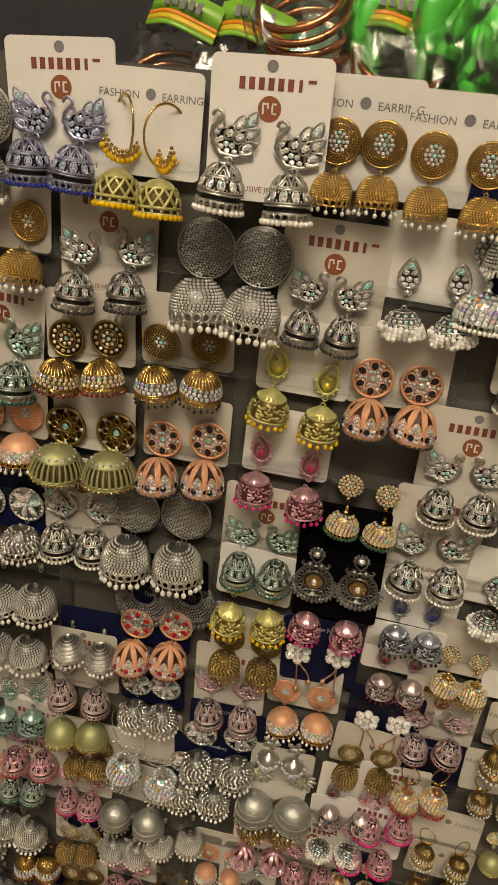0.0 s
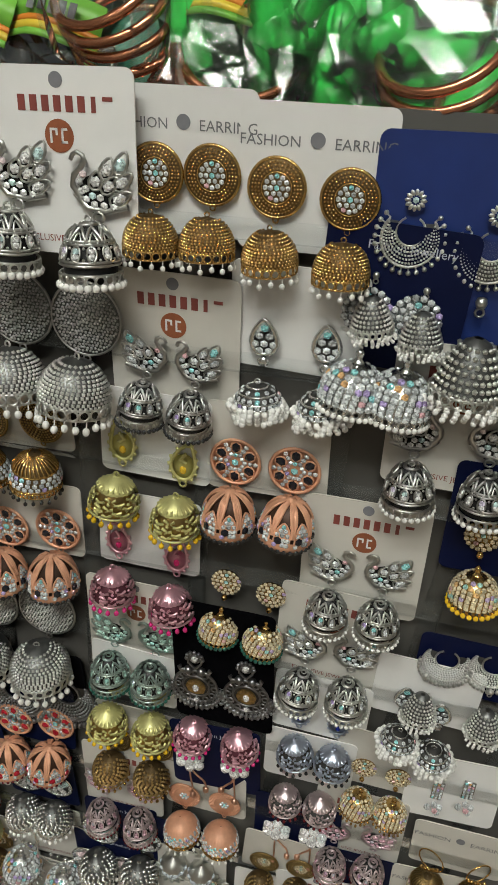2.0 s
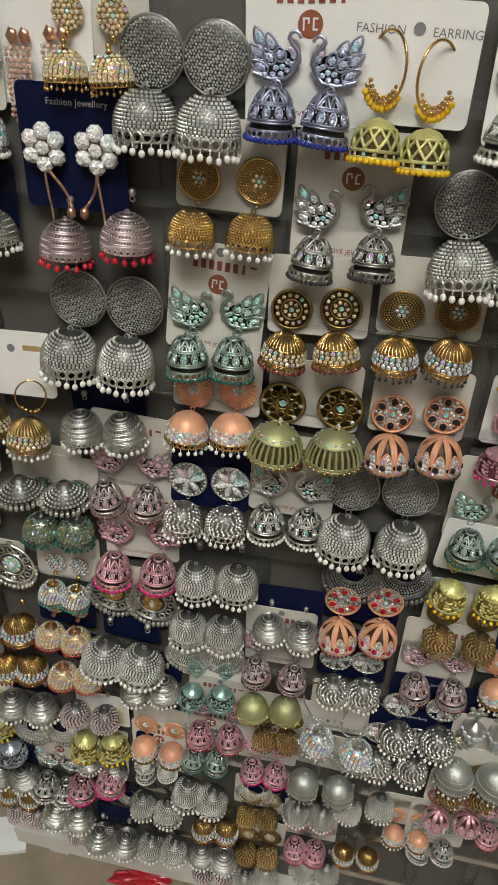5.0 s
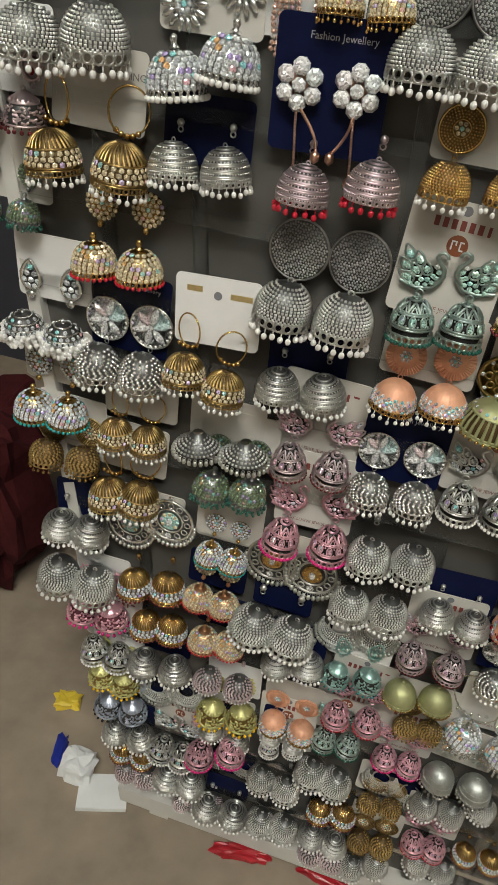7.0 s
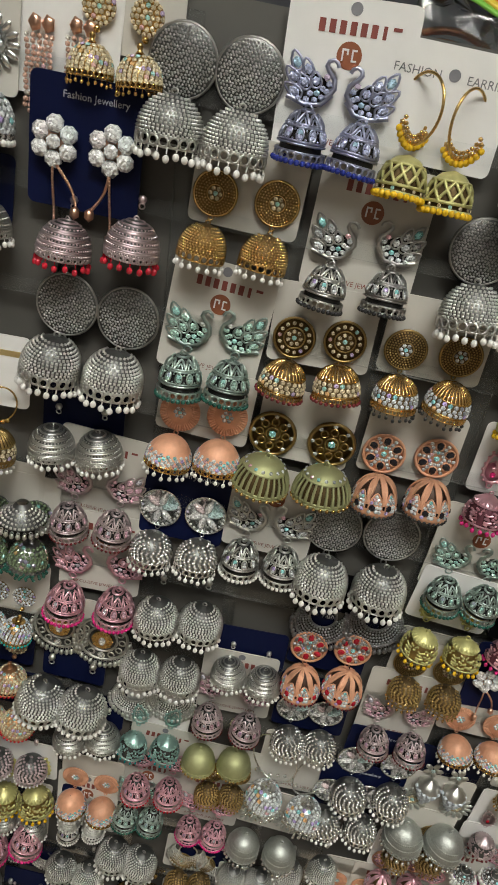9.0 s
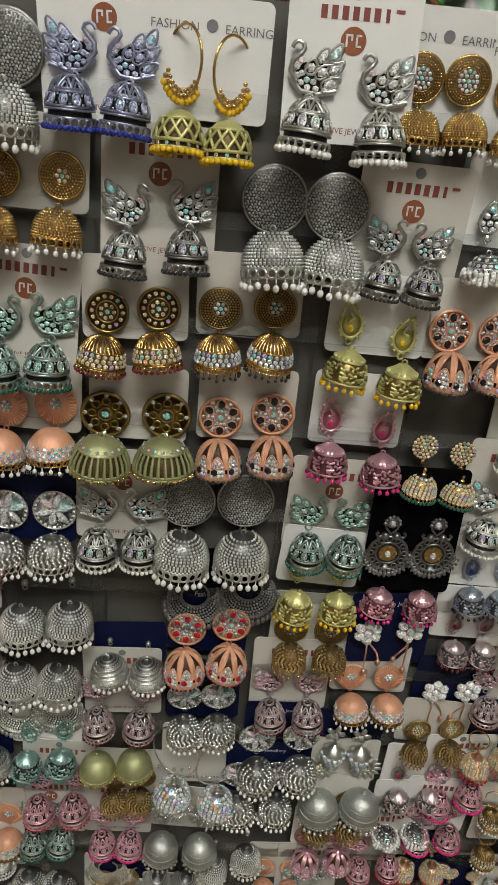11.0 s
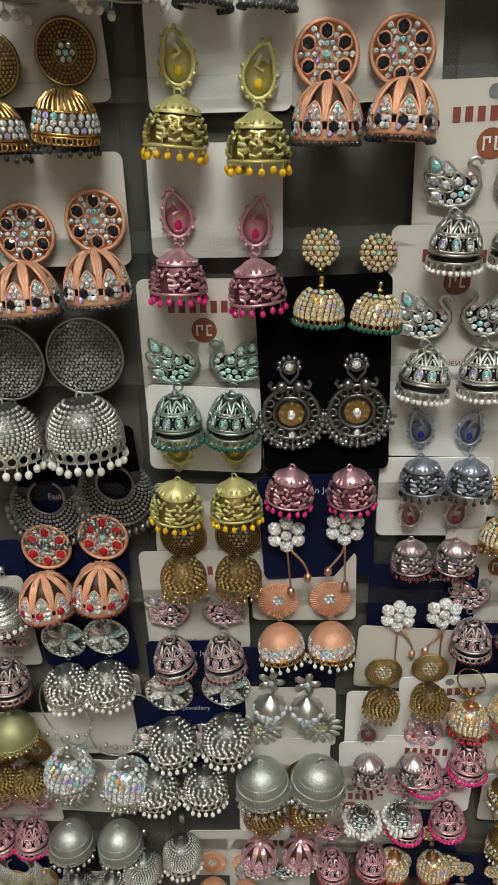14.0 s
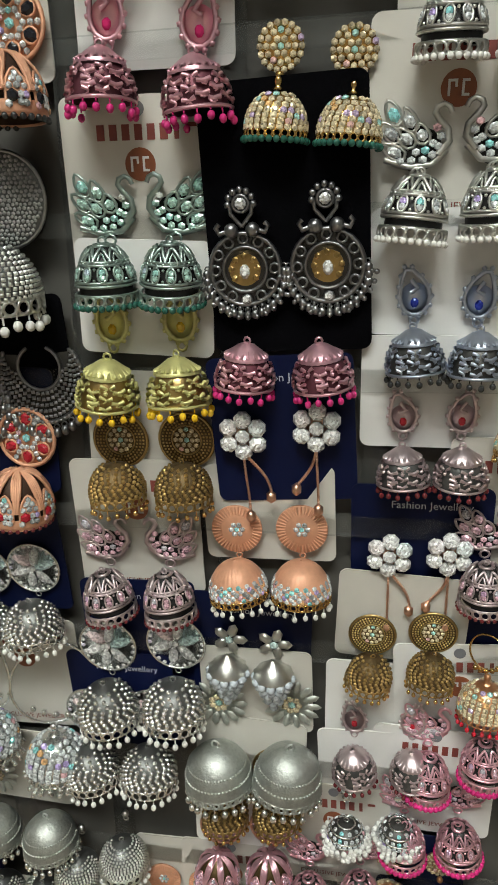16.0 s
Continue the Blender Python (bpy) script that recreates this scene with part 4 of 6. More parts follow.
# copper and wine recess tones carry the shade inside the openwork
UMBER = material("shaded copper recess", (0.07, 0.035, 0.022), 0.5, 0.4, 0.25)
WINE = material("shaded wine recess", (0.16, 0.05, 0.07), 0.5, 0.5, 0.2)
KINDS = {
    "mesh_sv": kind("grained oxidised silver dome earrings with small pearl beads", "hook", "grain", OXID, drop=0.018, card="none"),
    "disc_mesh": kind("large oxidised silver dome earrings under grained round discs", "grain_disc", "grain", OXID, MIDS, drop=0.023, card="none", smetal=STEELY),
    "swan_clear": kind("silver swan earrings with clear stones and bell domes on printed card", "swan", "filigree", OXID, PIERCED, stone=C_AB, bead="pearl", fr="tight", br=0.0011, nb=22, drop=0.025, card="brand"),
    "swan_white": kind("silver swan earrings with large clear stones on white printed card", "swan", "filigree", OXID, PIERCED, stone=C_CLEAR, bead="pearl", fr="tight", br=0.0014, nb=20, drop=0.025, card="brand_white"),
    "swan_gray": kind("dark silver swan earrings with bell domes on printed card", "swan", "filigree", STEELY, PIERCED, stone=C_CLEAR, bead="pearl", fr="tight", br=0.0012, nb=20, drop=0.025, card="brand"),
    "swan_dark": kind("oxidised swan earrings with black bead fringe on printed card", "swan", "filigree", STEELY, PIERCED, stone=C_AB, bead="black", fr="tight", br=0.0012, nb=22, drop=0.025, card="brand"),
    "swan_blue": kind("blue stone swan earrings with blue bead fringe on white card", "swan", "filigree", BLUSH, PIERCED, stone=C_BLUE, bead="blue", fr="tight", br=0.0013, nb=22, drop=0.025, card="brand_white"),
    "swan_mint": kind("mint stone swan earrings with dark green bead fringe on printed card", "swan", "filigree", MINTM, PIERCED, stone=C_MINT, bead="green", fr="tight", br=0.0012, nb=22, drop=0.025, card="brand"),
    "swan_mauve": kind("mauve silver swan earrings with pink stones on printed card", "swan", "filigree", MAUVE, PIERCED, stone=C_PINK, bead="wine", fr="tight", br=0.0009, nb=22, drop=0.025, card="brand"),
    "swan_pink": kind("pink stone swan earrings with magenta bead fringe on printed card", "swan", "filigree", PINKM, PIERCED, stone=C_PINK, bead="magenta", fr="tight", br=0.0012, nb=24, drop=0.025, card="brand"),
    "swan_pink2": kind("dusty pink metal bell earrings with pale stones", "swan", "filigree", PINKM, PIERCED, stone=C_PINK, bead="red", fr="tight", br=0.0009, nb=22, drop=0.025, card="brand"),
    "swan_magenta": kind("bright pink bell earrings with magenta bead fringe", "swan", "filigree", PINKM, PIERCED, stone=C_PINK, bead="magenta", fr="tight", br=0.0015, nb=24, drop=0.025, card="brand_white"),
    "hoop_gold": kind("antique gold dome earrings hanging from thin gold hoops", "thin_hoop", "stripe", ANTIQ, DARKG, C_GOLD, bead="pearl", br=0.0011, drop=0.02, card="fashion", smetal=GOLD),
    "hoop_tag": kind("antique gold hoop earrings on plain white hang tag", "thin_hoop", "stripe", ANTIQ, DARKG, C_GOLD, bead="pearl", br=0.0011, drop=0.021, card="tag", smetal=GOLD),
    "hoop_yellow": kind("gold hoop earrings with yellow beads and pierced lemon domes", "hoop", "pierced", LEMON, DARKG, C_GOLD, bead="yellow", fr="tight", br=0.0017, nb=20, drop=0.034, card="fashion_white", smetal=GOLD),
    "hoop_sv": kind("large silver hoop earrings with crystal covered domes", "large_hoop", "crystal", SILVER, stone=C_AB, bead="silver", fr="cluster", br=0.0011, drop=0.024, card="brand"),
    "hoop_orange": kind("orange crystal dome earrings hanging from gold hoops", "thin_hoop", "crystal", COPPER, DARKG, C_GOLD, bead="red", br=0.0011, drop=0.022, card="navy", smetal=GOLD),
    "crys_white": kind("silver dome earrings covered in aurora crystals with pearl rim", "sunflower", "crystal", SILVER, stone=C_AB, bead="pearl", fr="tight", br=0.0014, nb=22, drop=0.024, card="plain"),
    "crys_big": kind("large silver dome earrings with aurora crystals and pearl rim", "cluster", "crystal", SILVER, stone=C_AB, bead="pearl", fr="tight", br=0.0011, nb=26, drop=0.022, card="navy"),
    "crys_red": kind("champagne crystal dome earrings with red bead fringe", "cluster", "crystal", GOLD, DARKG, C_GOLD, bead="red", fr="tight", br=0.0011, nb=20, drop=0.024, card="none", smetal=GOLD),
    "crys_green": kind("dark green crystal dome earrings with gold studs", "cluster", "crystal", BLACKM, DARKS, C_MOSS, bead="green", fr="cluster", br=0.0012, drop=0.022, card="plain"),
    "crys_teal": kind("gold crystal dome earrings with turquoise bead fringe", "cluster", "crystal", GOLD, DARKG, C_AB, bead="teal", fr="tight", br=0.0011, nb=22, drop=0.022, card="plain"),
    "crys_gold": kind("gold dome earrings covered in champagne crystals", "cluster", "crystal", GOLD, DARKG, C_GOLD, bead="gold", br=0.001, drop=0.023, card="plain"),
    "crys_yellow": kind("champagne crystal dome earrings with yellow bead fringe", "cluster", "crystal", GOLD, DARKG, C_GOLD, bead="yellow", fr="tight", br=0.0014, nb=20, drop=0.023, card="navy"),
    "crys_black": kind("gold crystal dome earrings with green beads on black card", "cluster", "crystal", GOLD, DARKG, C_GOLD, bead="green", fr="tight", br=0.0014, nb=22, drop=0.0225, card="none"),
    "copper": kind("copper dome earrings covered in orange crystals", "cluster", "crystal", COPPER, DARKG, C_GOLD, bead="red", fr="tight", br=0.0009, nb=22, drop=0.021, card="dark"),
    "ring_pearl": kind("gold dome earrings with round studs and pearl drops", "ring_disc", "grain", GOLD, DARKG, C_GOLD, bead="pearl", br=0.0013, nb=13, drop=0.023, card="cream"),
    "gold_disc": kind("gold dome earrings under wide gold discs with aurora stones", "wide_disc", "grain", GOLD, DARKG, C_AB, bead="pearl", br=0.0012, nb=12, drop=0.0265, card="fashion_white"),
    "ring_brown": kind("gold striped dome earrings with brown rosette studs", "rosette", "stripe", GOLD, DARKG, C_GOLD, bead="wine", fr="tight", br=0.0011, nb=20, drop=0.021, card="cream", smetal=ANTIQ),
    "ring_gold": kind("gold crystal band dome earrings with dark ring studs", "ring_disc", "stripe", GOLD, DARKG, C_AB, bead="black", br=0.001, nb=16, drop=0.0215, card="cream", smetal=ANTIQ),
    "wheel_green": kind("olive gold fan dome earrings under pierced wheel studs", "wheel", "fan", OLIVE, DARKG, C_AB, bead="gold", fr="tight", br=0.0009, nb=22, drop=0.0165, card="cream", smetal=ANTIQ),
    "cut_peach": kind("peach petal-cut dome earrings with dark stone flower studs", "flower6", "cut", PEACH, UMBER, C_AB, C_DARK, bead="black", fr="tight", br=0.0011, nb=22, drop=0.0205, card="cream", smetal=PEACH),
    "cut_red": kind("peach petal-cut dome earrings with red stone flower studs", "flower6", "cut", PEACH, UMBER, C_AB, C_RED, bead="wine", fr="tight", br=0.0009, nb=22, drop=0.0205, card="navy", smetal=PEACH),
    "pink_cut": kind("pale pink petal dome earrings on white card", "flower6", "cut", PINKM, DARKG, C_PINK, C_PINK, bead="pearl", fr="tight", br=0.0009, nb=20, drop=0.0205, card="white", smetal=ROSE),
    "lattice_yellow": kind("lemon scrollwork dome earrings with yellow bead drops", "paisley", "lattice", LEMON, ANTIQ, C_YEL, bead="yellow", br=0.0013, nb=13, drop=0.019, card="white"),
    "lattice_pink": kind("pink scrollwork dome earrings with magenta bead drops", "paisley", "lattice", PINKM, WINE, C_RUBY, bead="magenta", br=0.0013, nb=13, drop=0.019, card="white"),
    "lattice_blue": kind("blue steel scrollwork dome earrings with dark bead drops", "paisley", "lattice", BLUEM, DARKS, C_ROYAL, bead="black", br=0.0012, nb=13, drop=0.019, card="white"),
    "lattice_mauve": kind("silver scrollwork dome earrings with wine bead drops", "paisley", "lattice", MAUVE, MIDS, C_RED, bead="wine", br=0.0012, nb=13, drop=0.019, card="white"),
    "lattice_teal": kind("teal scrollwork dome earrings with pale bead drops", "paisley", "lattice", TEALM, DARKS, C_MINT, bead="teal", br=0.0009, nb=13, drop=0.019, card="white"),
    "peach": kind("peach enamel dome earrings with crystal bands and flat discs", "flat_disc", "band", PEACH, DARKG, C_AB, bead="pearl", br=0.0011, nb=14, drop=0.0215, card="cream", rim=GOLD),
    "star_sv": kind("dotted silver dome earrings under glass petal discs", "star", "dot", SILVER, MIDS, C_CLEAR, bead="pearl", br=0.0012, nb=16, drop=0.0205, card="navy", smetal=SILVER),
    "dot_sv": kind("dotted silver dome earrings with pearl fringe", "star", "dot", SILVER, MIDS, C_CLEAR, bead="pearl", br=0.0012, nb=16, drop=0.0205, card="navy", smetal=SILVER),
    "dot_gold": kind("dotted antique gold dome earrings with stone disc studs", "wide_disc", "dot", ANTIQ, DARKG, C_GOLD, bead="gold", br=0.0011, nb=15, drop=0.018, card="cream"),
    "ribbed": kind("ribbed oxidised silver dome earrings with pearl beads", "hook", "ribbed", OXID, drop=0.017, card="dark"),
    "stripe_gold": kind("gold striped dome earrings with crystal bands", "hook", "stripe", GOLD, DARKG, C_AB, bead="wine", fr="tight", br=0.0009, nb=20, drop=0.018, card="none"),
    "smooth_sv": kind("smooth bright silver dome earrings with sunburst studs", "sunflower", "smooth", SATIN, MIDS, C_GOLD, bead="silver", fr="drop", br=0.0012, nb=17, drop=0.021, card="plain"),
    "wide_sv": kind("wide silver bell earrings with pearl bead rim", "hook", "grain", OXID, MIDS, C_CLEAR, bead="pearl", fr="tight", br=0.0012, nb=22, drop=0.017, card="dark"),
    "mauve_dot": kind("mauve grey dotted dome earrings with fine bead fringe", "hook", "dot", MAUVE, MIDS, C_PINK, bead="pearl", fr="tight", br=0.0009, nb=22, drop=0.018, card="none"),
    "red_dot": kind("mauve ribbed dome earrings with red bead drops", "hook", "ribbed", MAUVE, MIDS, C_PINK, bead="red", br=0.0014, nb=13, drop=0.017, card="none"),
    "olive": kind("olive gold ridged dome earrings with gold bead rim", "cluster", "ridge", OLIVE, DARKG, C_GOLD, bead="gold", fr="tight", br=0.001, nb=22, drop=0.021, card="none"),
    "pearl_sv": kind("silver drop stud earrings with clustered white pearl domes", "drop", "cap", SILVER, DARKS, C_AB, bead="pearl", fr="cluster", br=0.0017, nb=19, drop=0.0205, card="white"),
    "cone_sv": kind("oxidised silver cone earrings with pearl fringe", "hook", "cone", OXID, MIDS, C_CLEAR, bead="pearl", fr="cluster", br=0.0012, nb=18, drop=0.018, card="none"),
    "flare": kind("flared oxidised silver earrings with bead fringe", "flare", None, OXID, MIDS, C_AB, card="plain"),
    "chand": kind("round silver chandbali earrings with gold stone centres", "chand", None, OXID, MIDS, C_CLEAR, GOLD, card="plain"),
    "chand_ab": kind("round silver chandbali earrings with aurora stones", "chand", None, SILVER, MIDS, C_AB, C_GOLD, card="plain"),
    "chand_black": kind("ornate black silver peacock earrings with gold centres on black velvet card", "chand_black", None, BLACKM, DARKS, C_CLEAR, ANTIQ, card="velvet"),
    "crescent_sv": kind("silver crescent earrings with hanging bead fringe", "crescent", None, OXID, MIDS, C_CLEAR, card="dark"),
    "crescent_gold": kind("blackened silver crescent earrings with silver bead fringe", "crescent", None, BLACKM, DARKS, C_CLEAR, card="velvet_low"),
    "ring_big": kind("large beaded silver ring earrings with flower tops on navy card", "ring_big", None, OXID, MIDS, C_CLEAR, card="navy_high"),
    "cluster_blue": kind("silver umbrella earrings with grape clusters of grey pearls", "grapes", None, OXID, MIDS, C_CLEAR, BLUEPEARL, card="navy"),
    "flower_navy": kind("clear crystal flower earrings with rose chains on navy card", "flower_clear", None, ROSE, DARKG, C_ICE, card="navy_wide", extra="chain"),
    "flower_drop": kind("clear crystal flower earrings with rose chains on navy card", "flower_clear", None, ROSE, DARKG, C_ICE, card="navy_wide", extra="chain"),
    "wire_flower": kind("small crystal flower earrings with rose chains on navy card", "flower_clear", None, ROSE, DARKG, C_ICE, card="navy_wide", extra="chain"),
    "tassel_rose": kind("rose gold crystal tassel earrings with pastel petals", "tassel", None, ROSE, DARKG, C_ROSE, card="white_high"),
    "bar_card": kind("crystal bar earrings with drops on white card", "bars", None, SILVER, MIDS, C_AB, card="white_high"),
}
CACHE = {}


def meshes_of(name):
    """The shared meshes of one kind: stud and stones for both sides, dome, its stones, fringe, chain."""
    if name in CACHE:
        return CACHE[name]
    k = KINDS[name]
    out = {}
    for side in (-1, 1):
        g, s = stud_mesh(k["stud"], -1 if name == "swan_white" else -side if k["stud"] == "swan" else side)
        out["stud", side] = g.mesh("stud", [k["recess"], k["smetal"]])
        if k["stud"] == "hoop":
            out["stones", side] = s.mesh("beads", [BEADS["yellow"]])
        elif s.v:
            out["stones", side] = s.mesh("stones", [k["stone"], k["stone2"]], k["stud"] == "grapes")
        if k["extra"]:
            out["chain", side] = chain_mesh(side).mesh("chain", [ROSE])
    if k["dome"]:
        g, s, rad, z = dome_mesh(k["dome"])
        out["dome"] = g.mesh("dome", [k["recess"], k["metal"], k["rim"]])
        if s.v:
            out["dome_stones"] = s.mesh("dome_stones", [k["stone"], k["stone2"]], False)
        out["beads"] = fringe(rad, z, k["nb"], k["br"], k["fr"]).mesh("beads", [BEADS[k["bead"]]])
    CACHE[name] = out
    return out


# ---- cards ----
def card_mesh(w, h, mat, r=0.003, hole=0.0):
    """A thin upright card with rounded corners, its top edge at z 0, its face towards -y."""
    g = Geo()
    pts = []
    for cx, cz, a0 in ((w / 2 - r, -r, 0), (-w / 2 + r, -r, 90), (-w / 2 + r, -h + r, 180), (w / 2 - r, -h + r, 270)):
        for k in range(5):
            a = radians(a0 + 22.5 * k)
            pts.append((cx + r * math.cos(a), cz + r * math.sin(a)))
    n = len(pts)
    vs = [(x, -0.0007, z) for (x, z) in pts] + [(x, 0.0, z) for (x, z) in pts]
    fs = [tuple(range(n))[::-1], tuple(range(n, 2 * n))] + [(i, (i + 1) % n, n + (i + 1) % n, n + i) for i in range(n)]
    g.add(vs, fs)
    return g.mesh("card", [mat], False)


def flat(pieces, mat, y=-0.0010):
    """Printed shapes: boxes of x0, x1, z0, z1."""
    g = Geo()
    for x0, x1, z0, z1 in pieces:
        g.box(x0, x1, y, y + 0.0002, z0, z1)
    return g.mesh("print", [mat], False)


def disc_print(r, mat, y=-0.0010):
    g = Geo()
    g.disc((0, y + 0.0002, 0), r, 0.0002, 24)
    return g.mesh("print", [mat], False)


BRAND_BAR = flat([(-0.0014, 0.0014, -0.0146, -0.0094)], INKRED)
SMALL_BAR = flat([(0.0172, 0.021, -0.0108, -0.0094)], INKRED)


def lettering(text, size, mat, x, z, y=-0.0010):
    me = words(text, size, "lettering")
    me.transform(Matrix.Translation((x, y, z)))
    me.materials.append(mat)
    return me


PRINTS = {
    "brand": [("trade_mark", SMALL_BAR), ("lettering", lettering("EXCLUSIVE JEWELLERY", 0.0036, INKRED, 0, -0.0585))],
    "fashion": [("lettering", lettering("FASHION", 0.0052, INK, -0.0165, -0.0125)), ("lettering", lettering("EARRING", 0.0052, INK, 0.0165, -0.0125))],
    "navy": [("lettering", lettering("Fashion Jewellery", 0.0046, INKPALE, 0.004, -0.0085))],
    "tag": [("gold_print", flat([(-0.02, -0.01, -0.0105, -0.007), (0.008, 0.022, -0.0125, -0.009)], INKGOLD))],
}
LOGO_DISC = disc_print(0.0056, LOGO)
LOGO_MARK = flat([(-0.0034, -0.0026, -0.0024, 0.0026), (-0.0026, -0.0006, 0.0018, 0.0026), (-0.0012, -0.0004, 0.0002, 0.0026), (0.001, 0.0034, 0.0018, 0.0026), (0.001, 0.0018, -0.0022, 0.0026), (0.001, 0.0034, -0.0024, -0.0016)], CARD, -0.0014)
HOLE_DISC = disc_print(0.0026, HOLE)
# kind of card: width, height, material, top edge above the stud, print
CARDS = {
    "brand": (0.057, 0.064, CREAM, 0.0335, "brand"), "brand_white": (0.058, 0.064, CARD, 0.0335, "brand"),
    "fashion": (0.056, 0.042, CREAM, 0.03, "fashion"), "fashion_white": (0.0545, 0.05, CARD, 0.0285, "fashion"),
    "plain": (0.054, 0.046, CREAM, 0.029, ""), "white": (0.054, 0.044, CARD, 0.03, ""), "cream": (0.056, 0.044, CREAM, 0.028, ""),
    "navy": (0.055, 0.055, NAVY, 0.033, "navy"), "navy_wide": (0.056, 0.06, NAVY, 0.029, "navy"), "navy_high": (0.056, 0.07, ROYAL, 0.036, ""),
    "velvet_low": (0.058, 0.05, VELVET, 0.036, ""), "velvet": (0.057, 0.09, VELVET, 0.06, ""), "dark": (0.05, 0.035, NAVY, 0.014, ""), "white_high": (0.052, 0.05, CARD, 0.022, ""),
    "tag": (0.055, 0.044, CARD, 0.038, "tag"),
}
CARD_MESH = {n: card_mesh(w, h, m, 0.0035) for n, (w, h, m, top, p) in CARDS.items()}


WIDTHS = {"flare": 0.027, "chand": 0.027, "chand_black": 0.026, "crescent": 0.028, "ring_big": 0.033, "grapes": 0.017, "flower_clear": 0.0146, "tassel": 0.014, "bars": 0.02}
TILT = 3.0
HANG = {"paisley": 1.2, "cluster": 1.15, "wide_disc": 0.92, "grain_disc": 0.87, "flat_disc": 0.88, "hoop": 0.95, "rosette": 0.95, "swan": 0.97}
FULL = {"dot": 1.11, "grain": 1.04, "ribbed": 1.03, "cut": 1.05, "crystal": 1.04, "stripe": 1.03, "filigree": 0.92, "lattice": 0.97, "cone": 0.92, "fan": 1.04, "cap": 0.9}


def hang(name, x, z, gap, wide, dz=0.0, front=0.0, lean=0.0):
    """A pair of earrings on its card; x and z are the middle between the two domes, wide is the width of one dome."""
    k = KINDS[name]
    me = meshes_of(name)
    sc = min(1.6, max(0.7, wide / (0.024 * FULL.get(k["dome"], 1.0) if k["dome"] else WIDTHS[k["stud"]])))
    paper = 0.81 + 0.475 * z
    drop = k["drop"] * HANG.get(k["stud"], 1.0)
    zs = z + drop * sc
    root = thing("earring_pair", k["label"], "earrings", pose(x, -0.003 - front, zs, TILT + random.uniform(-3, 3), lean + random.uniform(-1.5, 1.5), 0), "earrings on the display board")
    c = k["card"]
    if c != "none":
        w, h, m, top, pr = CARDS[c]
        tilt = pose(0, 0.0015, top * paper, random.uniform(-1.5, 1.5), random.uniform(-2, 2), random.uniform(-2, 2)) @ Matrix.Diagonal((paper, 1, paper, 1))
        card = part("backing_card", CARD_MESH[c], root, at=tilt)
        for pn, pm in PRINTS.get(pr, ()):
            part(pn, pm, card)
        if pr == "brand":
            part("logo", LOGO_DISC, card, "round brown printed logo", pose(0, 0, -0.0225))
            part("hole", HOLE_DISC, card, at=pose(0, 0, -0.0045))
            for i in range(7):
                part("name_bar", BRAND_BAR, card, at=pose(-0.0138 + 0.0046 * i, 0, 0) @ Matrix.Diagonal((0.6 if i == 6 else 1.0, 1, 1, 1)))
            part("logo_mark", LOGO_MARK, card, at=pose(0, 0, -0.0225))
        elif pr in ("fashion", "tag"):
            part("hole", HOLE_DISC, card, at=pose(0, 0, -0.0115))
    for side in (-1, 1):
        sway = random.uniform(-5, 5)
        at = pose(side * gap / 2, -0.001, side * dz / 2, 0, 0.4 * sway, 0) @ Matrix.Diagonal((sc, sc, sc, 1))
        ear = part("earring", me["stud", side], root, at=at)
        if ("stones", side) in me:
            tagged(part("stone_setting", me["stones", side], ear), kind="stuff")
        if ("chain", side) in me:
            part("chain", me["chain", side], ear)
        if k["dome"]:
            swing = pose(0, -0.0105, -drop, random.uniform(-6, 3), sway, random.uniform(-25, 25))
            part("dome", me["dome"], ear, at=swing)
            if "dome_stones" in me:
                tagged(part("dome_setting", me["dome_stones"], ear, at=swing), kind="stuff")
            tagged(part("bead_fringe", me["beads"], ear, at=swing), kind="stuff")
    return root


# ---- structure ----
BOTTOM, TOP = 0.028, 0.784
FLOOR = material("worn concrete floor", (0.27, 0.215, 0.16), 0.85, 0.0, 0.32, 22, 0.6)
WALL = material("dull painted wall", (0.2, 0.19, 0.175), 0.8, 0.0, 0.15, 8, 0.2)
DIM = material("dark blue grey wall", (0.05, 0.05, 0.065), 0.7, 0.0, 0.2, 10, 0.2)
CEIL = material("off white ceiling", (0.35, 0.34, 0.32), 0.8, 0.0, 0.08, 6, 0.1)
GLOW = bpy.data.materials.new("lamp diffuser")
GLOW.use_nodes = True
GLOW.node_tree.nodes["Principled BSDF"].inputs["Emission Color"].default_value = (0.985, 0.982, 0.9, 1)
GLOW.node_tree.nodes["Principled BSDF"].inputs["Emission Strength"].default_value = LAMP_STRENGTH


def slab(name, mat, x0, x1, y0, y1, z0, z1, label, parent=None):
    g = Geo()
    g.box(x0, x1, y0, y1, z0, z1)
    me = g.mesh(name, [mat], False)
    if parent:
        return part(name, me, parent, label)
    return tagged(new(name, me), label, name.split("_")[0], kind="structure")


slab("floor", FLOOR, -2.2, 2.2, -2.6, 1.0, -0.1, 0.0, "worn grey brown concrete floor with stains")
slab("wall_back", DIM, -2.2, 2.2, 0.9, 1.0, 0.0, 2.6, "dark blue grey wall behind the display")
slab("wall_front", WALL, -2.2, 2.2, -2.7, -2.6, 0.0, 2.6, "dull beige painted shop wall")
slab("wall_left", WALL, -2.3, -2.2, -2.7, 1.0, 0.0, 2.6, "dull beige painted shop wall")
slab("wall_right", WALL, 2.2, 2.3, -2.7, 1.0, 0.0, 2.6, "dull beige painted shop wall")
slab("ceiling", CEIL, -2.3, 2.3, -2.7, 1.0, 2.6, 2.7, "plain off white ceiling")


